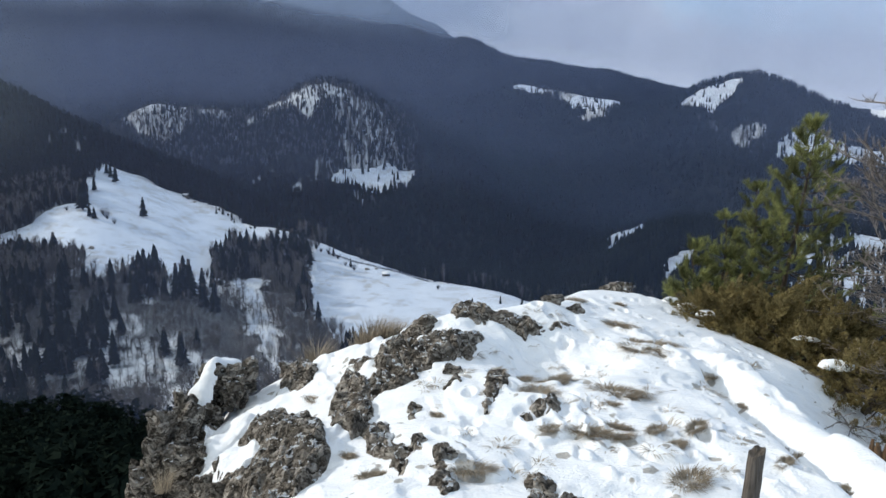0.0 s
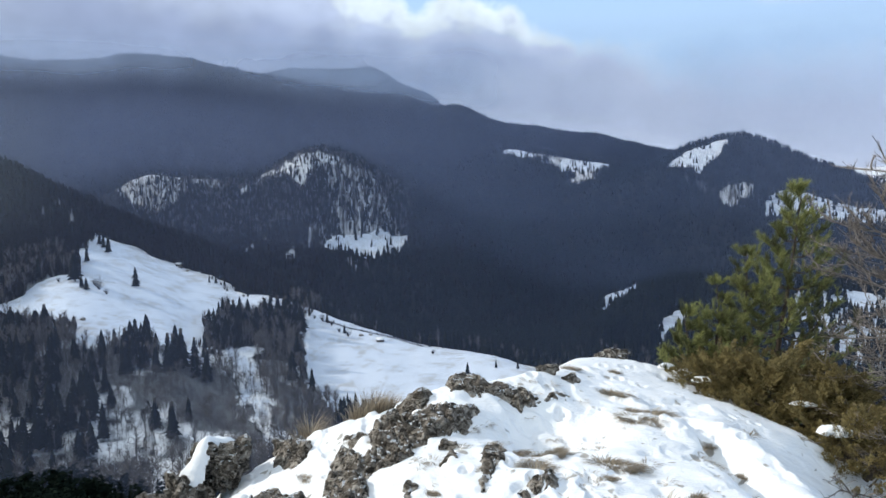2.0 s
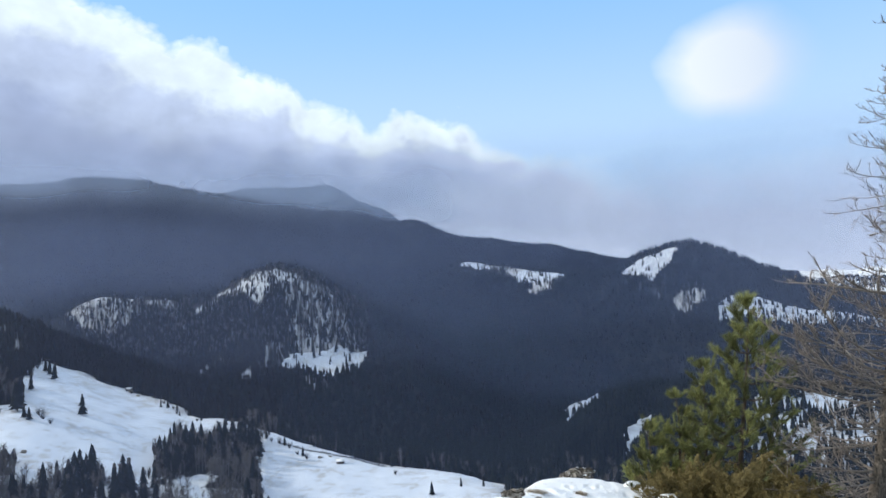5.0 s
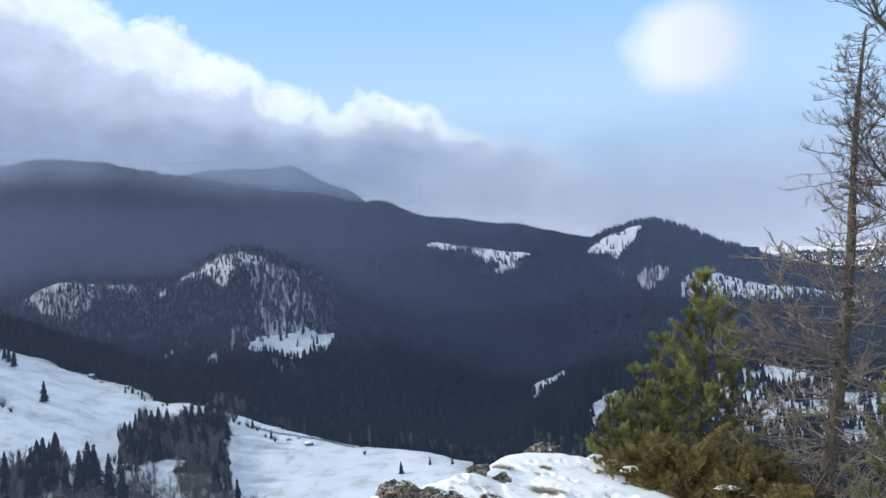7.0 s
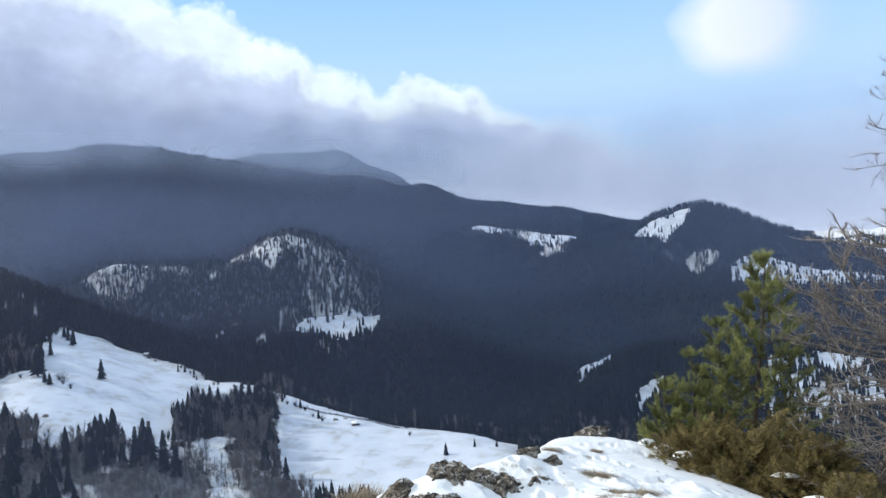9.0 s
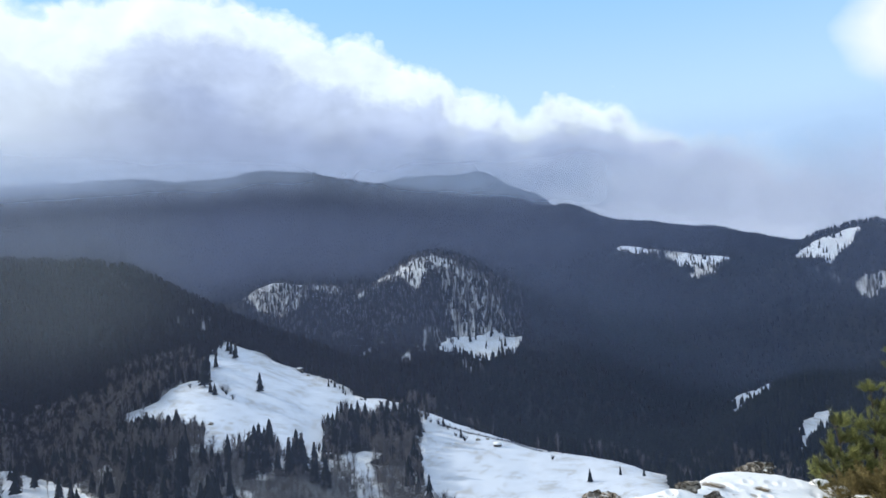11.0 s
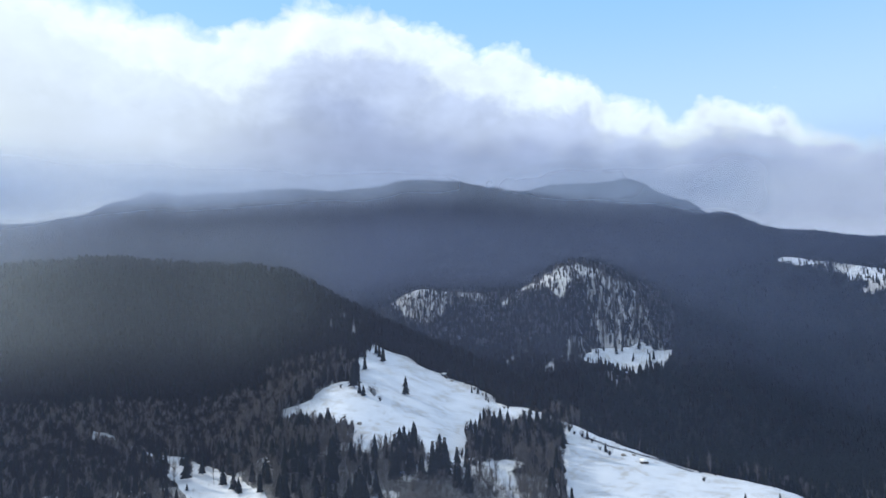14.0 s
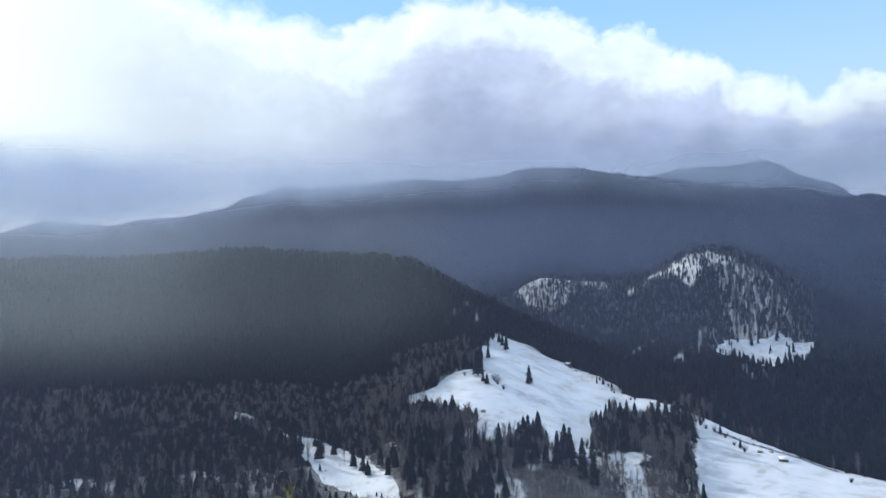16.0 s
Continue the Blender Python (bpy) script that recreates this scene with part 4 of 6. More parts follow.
def woods(tag, r0, r1, a0, a1, each, seed, spruces, leafless, tall):
    x, y, r, a, rng = scatter(r0, r1, a0, a1, each, seed)
    stray = (rng.random(len(x)) < 0.07) & ~inside(x, y, PASTURE) & (r > 600)
    stray |= (rng.random(len(x)) < np.where((a < -24) | (r > 2250), 0.30, 0.02)) & (r > 1600)
    stray |= (rng.random(len(x)) < 0.13) & (a > 30) & (r < 760)
    keep = (~open_snow(x, y) | stray) & (rng.random(len(x)) > thin_wood(x, y))
    keep &= ~(in_gully(x, y) & (rng.random(len(x)) < 0.85))
    keep &= ~(inside(x, y, SHOULDER) & (rng.random(len(x)) < 0.62 + 0.9 * fbm(x / 40, y / 40, 3, 95)))
    x, y, r, a = x[keep], y[keep], r[keep], a[keep]
    h = rng.uniform(*tall, len(x)) * (0.9 + 0.3 * fbm(x / 70, y / 70, 2, 91))
    h = h * np.where(r < 330, 1 + 0.75 * np.exp(-((a - 27.5) / 6.0) ** 2), 1.0)
    # only low young growth stands in front of the lowest field
    if r0 < 800:
        over = np.degrees(np.arctan2(height(x, y) + h, r))
        h = np.where((a > 32) & (r > 330) & (reach_in(a, over, OPENINGS[-1][2]) > -0.1), h * 0.3, h)
    seen = ~hidden(x, y, h) | (rng.random(len(x)) < 0.2)
    x, y, r, a, h = x[seen], y[seen], r[seen], a[seen], h[seen]
    con = rng.random(len(x)) < conifer_share(r, a, x, y)
    plant("spruce_forest", "dark spruce forest on a " + tag, x[con], y[con], h[con], spruces, [FAR_WOOD if r0 >= 2700 else DARK_PINE if r1 < 400 else SPRUCE], seed + 1)
    plant("leafless_forest", "bare grey-brown broadleaf wood on a " + tag, x[~con], y[~con], h[~con] * 0.85, leafless, [BEECH if r1 <= 800 else BARE if r1 < 1600 else FAR_WOOD], seed + 2, 1.25)


woods("steep slope below the crag", 60, 330, 8, 66, 17, 101, [crown_shape(170 + k) for k in range(8)], BARE_NEAR, (9, 16))
woods("slope under the pasture", 330, 800, -42, 66, 30, 201, SPRUCE_NEAR, BARE_NEAR, (13, 24))
woods("rounded hillside", 800, 1560, -42, 66, 46, 301, SPRUCE_MID, BUSH_MID, (14, 23))
woods("snow-streaked hill", 1560, 2700, -42, 64, 80, 401, SPRUCE_HILL, BUSH_FAR, (14, 23))
woods("high far ridge", 2700, 4120, -42, 64, 120, 501, SPRUCE_FAR, SPRUCE_FAR, (10, 17))


def thicket():
    """Close-grown young beech on the slope under the pasture."""
    x, y, r, a, rng = scatter(385, 590, 6.5, 35, 7.0, 611)
    keep = ~open_snow(x, y) & ~(in_gully(x, y) & (rng.random(len(x)) < 0.9)) & (rng.random(len(x)) > 0.25 + 0.55 * fbm(x / 26, y / 26, 3, 99))
    plant("beech_thicket", "leafless grey young beech thicket on a snowy slope", x[keep], y[keep], rng.uniform(3.5, 8.5, keep.sum()), [bare_shape(14, 130 + k, 0.62) for k in range(6)], [BEECH], 612, 1.3)
    x, y, r, a, rng = scatter(600, 1000, 17, 62, 16.0, 621)
    keep = ~open_snow(x, y)
    plant("beech_thicket", "leafless grey-brown beech wood on a hillside", x[keep], y[keep], rng.uniform(9, 16, keep.sum()), BUSH_MID, [BARE], 622, 1.2)

    x, y, r, a, rng = scatter(575, 880, 26.5, 32.5, 34.0, 626)
    keep = ~open_snow(x, y) & (rng.random(len(x)) > 0.35 + 0.7 * fbm(x / 40, y / 40, 2, 97))
    plant("beech_thicket", "tall leafless grey beeches beside a snowy pasture", x[keep], y[keep], rng.uniform(13, 21, keep.sum()), [bare_shape(14, 140 + k, 0.30) for k in range(5)], [BEECH], 627, 1.0)

    x, y, r, a, rng = scatter(1430, 1640, 2, 23.5, 46.0, 631)
    keep = ~open_snow(x, y)
    plant("beech_thicket", "leafless grey wood on a steep snowy hill", x[keep], y[keep], rng.uniform(7, 14, keep.sum()), BUSH_MID, [BEECH], 632, 1.0)


def stands():
    """Tall close spruces with few gaps."""
    x, y, r, a, rng = scatter(370, 740, 7, 36, 82.0, 641)
    keep = in_stand(x, y) & (rng.random(len(x)) < 0.92)
    plant("spruce_stand", "tall dark spruces in close groups on a snowy slope", x[keep], y[keep], rng.uniform(0, 1, keep.sum()) ** 1.4 * 17 + 10, [spruce_shape(9, 6, 160 + k, 0.235, 0.12) for k in range(6)], [SPRUCE], 642, 1.05)


thicket()
stands()


# ---------------- tools for things ----------------
class Soup:
    """Gathers triangles for one mesh."""

    def __init__(self):
        self.v, self.f = [], []

    def tri(self, a, b, c):
        k = len(self.v)
        self.v += [a, b, c]
        self.f.append((k, k + 1, k + 2))

    def tube(self, pts, radii, sides=5, rough=0.0, rnd=random):
        k0 = len(self.v)
        pts = [Vector(p) for p in pts]
        side = None
        for i, p in enumerate(pts):
            d = (pts[min(i + 1, len(pts) - 1)] - pts[max(i - 1, 0)]).normalized()
            side = d.orthogonal().normalized() if side is None else (side - d * side.dot(d)).normalized()
            up = d.cross(side)
            for s in range(sides):
                a = 2 * math.pi * s / sides
                r = radii[i] * (1 + rough * rnd.uniform(-1, 1))
                self.v.append(tuple(p + side * math.cos(a) * r + up * math.sin(a) * r))
        for i in range(len(pts) - 1):
            for s in range(sides):
                a, b = k0 + i * sides + s, k0 + i * sides + (s + 1) % sides
                self.f += [(a, b, b + sides), (a, b + sides, a + sides)]
        end = k0 + (len(pts) - 1) * sides
        self.f += [(end, end + s, end + s + 1) for s in range(1, sides - 1)]
        self.f += [(k0, k0 + s + 1, k0 + s) for s in range(1, sides - 1)]

    def mesh(self, name, mat, smooth=False):
        me = mesh_of(name, np.array(self.v), np.array(self.f), [mat])
        if smooth:
            me.polygons.foreach_set("use_smooth", np.ones(len(me.polygons), bool))
        return me


def thing(name, place, label, category, group=""):
    ob = new(name)
    ob.empty_display_size = 0.2
    ob.location = place
    return tagged(ob, label, category, group)


def part(name, soup, mat, parent, label="", smooth=False):
    me = soup.mesh(name, mat, smooth) if isinstance(soup, Soup) else soup
    ob = new(name, me)
    ob.parent = parent
    if label:
        ob["label"] = label
    return ob


def bearing(az, r):
    return -math.sin(radians(az)) * r, math.cos(radians(az)) * r


def ground_at(x, y):
    return float(height(np.array([x]), np.array([y]))[0])


# ---------------- materials of the crag ----------------
def rock_material():
    m, nt, b = material("weathered_limestone", 0.93, 0.2)
    co = nt.nodes.new("ShaderNodeTexCoord").outputs["Object"]
    warp = node(nt, "ShaderNodeTexNoise", Vector=co, Scale=6.0, Detail=4, Roughness=0.6).outputs["Color"]
    shift = node(nt, "ShaderNodeVectorMath", i0=warp, i1=(0.5, 0.5, 0.5))
    shift.operation = "SUBTRACT"
    moved = node(nt, "ShaderNodeVectorMath", i0=shift.outputs[0], i1=(0.22, 0.22, 0.22), i2=co)
    moved.operation = "MULTIPLY_ADD"
    lay = node(nt, "ShaderNodeMapping", Vector=moved.outputs[0], Rotation=(0.5, 0.6, 0.3), Scale=(1, 1, 2.3)).outputs[0]

    def cells(scale):
        v = nt.nodes.new("ShaderNodeTexVoronoi")
        v.feature = "F1"
        v.inputs["Scale"].default_value = scale
        nt.links.new(lay, v.inputs["Vector"])
        return v

    def calc(op, a, c, e=None):
        n = node(nt, "ShaderNodeMath", i0=a, i1=c, **({} if e is None else {"i2": e}))
        n.operation = op
        return n.outputs[0]

    big, fine = cells(7.0), cells(21.0)
    grit = noise_of(nt, 75, 6, 0.75)
    stain = noise_of(nt, 3.0, 5, 0.62, 0.4)
    # broken faces stand at uneven heights, with dirt and shadowed fissures between
    tall = calc("MULTIPLY_ADD", big.outputs["Distance"], -0.9, calc("MULTIPLY_ADD", fine.outputs["Distance"], -0.8, calc("MULTIPLY", grit, 0.5)))
    tone = node(nt, "ShaderNodeSeparateColor", Color=fine.outputs["Color"]).outputs[0]
    shade = calc("ADD", calc("MULTIPLY", tone, 0.30), calc("ADD", calc("MULTIPLY", calc("SUBTRACT", 1.0, fine.outputs["Distance"]), 0.35), calc("MULTIPLY", grit, 0.45)))
    col = ramp_of(nt, shade, [(0.36, (0.026, 0.022, 0.018)), (0.46, (0.18, 0.150, 0.120)), (0.57, (0.45, 0.395, 0.335)), (0.78, (0.74, 0.68, 0.605))])
    col = blend(nt, ramp_of(nt, stain, [(0.52, 0.0), (0.70, 0.5)]), col, (0.19, 0.14, 0.09))
    col = blend(nt, ramp_of(nt, big.outputs["Distance"], [(0.34, 0.0), (0.66, 0.6)]), col, (0.05, 0.042, 0.034))
    # snow caught on ledges
    nz = node(nt, "ShaderNodeSeparateXYZ", i0=nt.nodes.new("ShaderNodeNewGeometry").outputs["Normal"]).outputs[2]
    ledge = ramp_of(nt, calc("ADD", nz, calc("MULTIPLY", calc("SUBTRACT", noise_of(nt, 9.0, 4, 0.6), 0.5), 0.9)), [(0.98, 0.0), (1.0, 1.0)])
    col = blend(nt, ledge, col, (0.85, 0.87, 0.9))
    nt.links.new(col, b.inputs["Base Color"])
    bumped(nt, b, tall, 1.0, 0.07)
    return m


def wood_material(name, dark, light, grain=(9, 9, 1.2), scale=6.0):
    m, nt, b = material(name, 0.85, 0.15)
    n = noise_of(nt, scale, 6, 0.65, 0.3, grain)
    col = ramp_of(nt, n, [(0.3, dark), (0.55, tuple((p + q) / 2 for p, q in zip(dark, light))), (0.75, light)])
    nt.links.new(col, b.inputs["Base Color"])
    bumped(nt, b, n, 0.8, 0.012)
    return m


def leaf_material(name, dark, light, glow=0.25, vary=0.0):
    m, nt, b = material(name, 0.6, 0.25)
    col = ramp_of(nt, island_random(nt), [(0.0, dark), (0.5, tuple((p + q) / 2 for p, q in zip(dark, light))), (1.0, light)])
    if vary:
        each = nt.nodes.new("ShaderNodeObjectInfo").outputs["Random"]
        col = blend(nt, ramp_of(nt, each, [(0.0, vary), (0.5, vary * 0.4), (1.0, 0.0)]), col, tuple(v * 0.4 for v in dark))
    nt.links.new(col, b.inputs["Base Color"])
    thin = node(nt, "ShaderNodeBsdfTranslucent", Color=col)
    mixer = node(nt, "ShaderNodeMixShader", i0=glow, i1=b.outputs[0], i2=thin.outputs[0])
    nt.links.new(mixer.outputs[0], nt.nodes["Material Output"].inputs[0])
    return m


ROCK = rock_material()
GRASS = leaf_material("dry_grass", (0.13, 0.105, 0.078), (0.52, 0.435, 0.325), 0.3)
NEEDLES = leaf_material("pine_needles", (0.105, 0.122, 0.046), (0.56, 0.56, 0.21), 0.40, 0.85)
JUNIPER = leaf_material("juniper_scales", (0.20, 0.16, 0.068), (0.38, 0.30, 0.13), 0.34, 0.85)
PINE_BARK = wood_material("pine_bark", (0.035, 0.028, 0.022), (0.15, 0.11, 0.08))
DEAD_BARK = wood_material("dead_bark", (0.020, 0.017, 0.014), (0.27, 0.23, 0.195), (4, 4, 1.5), 20)
TWIG = leaf_material("dead_twigs", (0.06, 0.05, 0.043), (0.34, 0.285, 0.24), 0.0)
DARK_TWIG = leaf_material("dark_twigs", (0.025, 0.022, 0.020), (0.14, 0.12, 0.105), 0.0)
WEATHERED = wood_material("weathered_wood", (0.030, 0.025, 0.021), (0.20, 0.17, 0.145), (14, 14, 1.0), 5)
BROKEN = wood_material("broken_wood", (0.06, 0.036, 0.022), (0.24, 0.15, 0.085), (12, 12, 1.0), 6)


# ---------------- rocks ----------------
def rock_mesh(size, seed, sub=4):
    """A block of limestone broken along joints."""
    bm = bmesh.new()
    bmesh.ops.create_icosphere(bm, subdivisions=sub, radius=1.0)
    rn = random.Random(seed)
    joints = []
    for k in range(15):
        n = Vector((rn.gauss(0, 1), rn.gauss(0, 1), rn.gauss(0, 0.55)))
        joints.append((n.normalized(), rn.uniform(0.70, 0.98)))
    joints.append((Vector((rn.uniform(-0.25, 0.25), rn.uniform(-0.25, 0.25), 1)).normalized(), rn.uniform(0.72, 0.9)))
    off = Vector((seed * 3.17, seed * 1.71, seed * 5.3))
    s = Vector(size)
    mean = max((s.x * s.y * s.z) ** (1 / 3), 0.12)
    for v in bm.verts:
        d = v.co.normalized()
        rr = 1.06
        for n, c in joints:
            q = d.dot(n)
            if q > 0.2:
                rr = min(rr, c / q)
        p = Vector((d.x * s.x, d.y * s.y, d.z * s.z)) * rr
        q = p / mean + off
        k = 1.0 + 0.16 * noise.fractal(q * 1.1, 0.8, 2.0, 3)
        warp = q + Vector((noise.noise(q * 2.1), noise.noise(q * 2.1 + off), noise.noise(q * 2.1 - off))) * 0.3
        warp = Vector((warp.x, warp.y, warp.z * 0.55))
        for scale, step, crack in ((1.1, 0.20, 0.20), (2.6, 0.08, 0.09), (6.5, 0.03, 0.03)):
            near, pts = noise.voronoi(warp * scale + off * (scale % 1))
            k += step * (noise.cell(pts[0] * 9.1) - 0.5) + crack * (min((near[1] - near[0]) * 5, 1) - 0.8)
        k += 0.010 * noise.noise(q * 17)
        v.co = p * k
    me = bpy.data.meshes.new("rock")
    bm.to_mesh(me)
    bm.free()
    me.materials.append(ROCK)
    return me


def rock(x, y, z, size, seed, turn=0.0, label="craggy grey limestone rock sticking out of snow", sub=4):
    ob = new("rock", rock_mesh(size, seed, sub))
    ob.matrix_basis = pose(x, y, z, 0, 0, turn)
    return tagged(ob, label, "rock", "rocks of the crag")


# the crag at the drop: place of the middle, half width and half height, depth to width
CRAG = [rock(x, y, z, (w * 1.12, w * deep, h * 1.15), 11 + k, (-14, 9, 4, -7)[k % 4], "large cracked grey limestone block at the cliff edge", 5)
        for k, (x, y, z, w, h, deep) in enumerate([
            (-1.84, 6.10, -2.28, 0.31, 0.24, 1.0), (-2.02, 5.87, -2.56, 0.27, 0.36, 1.2), (-2.14, 5.49, -2.70, 0.29, 0.44, 1.1), (-1.86, 5.30, -2.70, 0.25, 0.36, 1.0), (-1.30, 6.47, -2.32, 0.18, 0.14, 1.0), (-2.25, 5.34, -2.92, 0.21, 0.34, 1.0),
            (-1.97, 5.26, -3.30, 0.55, 0.42, 0.8), (-1.36, 4.72, -2.55, 0.24, 0.28, 1.0), (-1.55, 4.75, -2.75, 0.3, 0.4, 1.0), (-1.27, 4.25, -2.45, 0.22, 0.22, 1.0)])]
# bedrock breaking through the snow: its rise over the snow and its outline in the plan
OUTCROPS = [
    ("low grassy stone ledge showing through thin snow", 0.04, [(0.25, 4.84), (0.35, 5.13), (0.5, 5.19), (0.47, 4.64), (0.38, 4.48), (0.29, 4.16), (0.21, 4.2), (0.25, 4.53)]),
    ("low grassy stone ledge showing through thin snow", 0.03, [(0.43, 4.12), (0.54, 4.31), (0.61, 4.34), (0.74, 4.64), (0.77, 4.41), (0.65, 4.15), (0.52, 4.05)]),
    ("small stone lying in snow", 0.03, [(0.32, 3.58), (0.39, 3.67), (0.4, 3.64), (0.33, 3.55)]),
    ("flat weathered limestone ledge with snow lying against it", 0.08, [(0.1, 6.3), (0.22, 6.42), (0.43, 6.37), (0.59, 6.26), (0.85, 6.13), (0.84, 6.04), (0.69, 5.99), (0.5, 6.03), (0.31, 6.01), (0.12, 6.02)]),
    ("broken limestone edge half buried in snow", 0.015, [(0.88, 6.16), (1.07, 6.33), (1.21, 6.25), (1.19, 6.16), (1.03, 6.05), (0.89, 6.1)]),
    ("long craggy limestone outcrop breaking through snow", 0.085, [(-0.08, 6.25), (-0.2, 6.22), (-0.33, 6.13), (-0.45, 6.03), (-0.52, 5.66), (-0.48, 5.35), (-0.3, 5.1), (-0.2, 5.02), (-0.18, 5.3), (-0.26, 5.48), (-0.23, 5.89), (-0.11, 5.99)]),
    ("dark fissured limestone ledge in snow", 0.07, [(-0.2, 5.77), (-0.11, 5.92), (0.07, 5.75), (0.3, 5.8), (0.32, 5.72), (0.22, 5.51), (0.07, 5.31), (-0.06, 5.21), (-0.2, 5.19), (-0.27, 5.29), (-0.26, 5.48)]),
    ("rounded fissured limestone lump standing out of snow", 0.13, [(-0.8, 5.48), (-0.73, 5.64), (-0.61, 5.35), (-0.55, 5.11), (-0.57, 4.97), (-0.48, 4.61), (-0.5, 4.34), (-0.56, 4.25), (-0.64, 4.36), (-0.78, 5.02)]),
    ("low limestone rib between snow drifts", 0.07, [(-0.56, 5.25), (-0.39, 5.21), (-0.26, 5.03), (-0.33, 4.99), (-0.46, 5.01), (-0.52, 4.86), (-0.57, 5.12)]),
    ("narrow craggy limestone rib running down through snow", 0.07, [(-0.49, 4.29), (-0.44, 4.37), (-0.37, 4.38), (-0.3, 4.01), (-0.23, 3.84), (-0.17, 3.62), (-0.17, 3.48), (-0.25, 3.68), (-0.29, 3.77), (-0.4, 3.97)]),
    ("small limestone outcrop poking out of snow", 0.05, [(-0.19, 3.88), (-0.12, 3.81), (-0.08, 3.7), (-0.09, 3.6), (-0.14, 3.6)]),
    ("small limestone outcrop poking out of snow", 0.05, [(-0.04, 4.97), (0.06, 5.1), (0.13, 4.83), (0.11, 4.73), (0, 4.81)]),
    ("small limestone outcrop poking out of snow", 0.04, [(-0.23, 4.58), (-0.14, 4.57), (-0.13, 4.35), (-0.21, 4.42)]),
    ("small limestone outcrop poking out of snow", 0.07, [(-0.05, 3.47), (0, 3.47), (0.04, 3.41), (0.08, 3.32), (0.02, 3.24), (-0.04, 3.37)]),
    ("low stony ledge with lichen, half buried in snow", 0.06, [(0.31, 3.08), (0.34, 3.29), (0.43, 3.38), (0.49, 3.4), (0.54, 3.29), (0.54, 3.21), (0.67, 3.21), (0.81, 3.3), (0.81, 3.25), (0.69, 3.15), (0.55, 3.1)]),
    ("small limestone outcrop poking out of snow", 0.05, [(-0.77, 5.91), (-0.64, 5.84), (-0.55, 5.6), (-0.64, 5.63), (-0.75, 5.73)]),
    ("small limestone knob at the brow of the crag", 0.08, [(-1.4, 6.35), (-1.25, 6.4), (-1.06, 5.98), (-1.11, 5.82), (-1.24, 5.87), (-1.38, 6.11)]),
    ("rough dark limestone outcrop dropping to a cliff, edged by snow", 0.1, [(-1.46, 5.43), (-1.22, 5.34), (-0.84, 4.65), (-0.69, 4.08), (-0.67, 3.95), (-0.74, 3.72), (-0.88, 3.64), (-0.87, 3.49), (-1.41, 4.25), (-1.59, 4.83), (-1.18, 4.22), (-1.21, 4.48), (-1.49, 5.21)]),
]


def bedrock(label, rise_, outline, step=0.009):
    """A sheet of rough rock that comes up through the snow where it rises above it."""
    x0, x1 = min(q[0] for q in outline) - 0.08, max(q[0] for q in outline) + 0.08
    y0, y1 = min(q[1] for q in outline) - 0.08, max(q[1] for q in outline) + 0.08
    nx, ny = int((x1 - x0) / step), int((y1 - y0) / (step * 1.5))
    x, y = np.meshgrid(np.linspace(x0, x1, nx), np.linspace(y0, y1, ny), indexing="ij")
    wx, wy = x + 0.06 * fbm(x / 0.10, y / 0.16, 4, 401), y + 0.07 * fbm(x / 0.10, y / 0.16, 4, 409)
    deep = reach_in(wx, wy, outline) + np.where(rise_ > 0.06, 0.055, 0.03)
    up = np.clip(deep / 0.09, 0, 1) ** 0.8
    lumps = fbm(wx / 0.15, wy / 0.20, 4, 415)
    cracks = np.exp(-(np.abs(fbm(wx / 0.14 + wy * 2, wy / 0.30, 3, 421)) / 0.05) ** 2) + 0.6 * np.exp(-(np.abs(fbm(wx / 0.06, wy / 0.06, 2, 427)) / 0.05) ** 2)
    steps = np.floor(fbm(wx / 0.11 + wy * 3, wy / 0.16, 3, 431) * 9) / 9
    z = height(x, y) - 0.05 + up * (0.05 + 0.75 * rise_ + 0.055 * lumps - 0.035 * cracks + 0.06 * steps + 0.022 * fbm(x / 0.03, y / 0.03, 2, 437))
    k = (np.arange(nx - 1)[:, None] * ny + np.arange(ny - 1)[None]).ravel()
    k = k[np.maximum(deep.ravel()[k], deep.ravel()[k + ny + 1]) > -0.01]
    tris = np.concatenate([np.stack([k, k + ny, k + ny + 1], -1), np.stack([k, k + ny + 1, k + 1], -1)])
    used = np.unique(tris)
    back = np.full(nx * ny, -1)
    back[used] = np.arange(len(used))
    me = mesh_of("rock_outcrop", np.stack([x, y, z], -1).reshape(-1, 3)[used], back[tris], [ROCK])
    return tagged(new("rock_outcrop", me), label, "rock", "rocks of the crag")


for label, rise_, outline in OUTCROPS:
    CRAG.append(bedrock(label, rise_, outline))


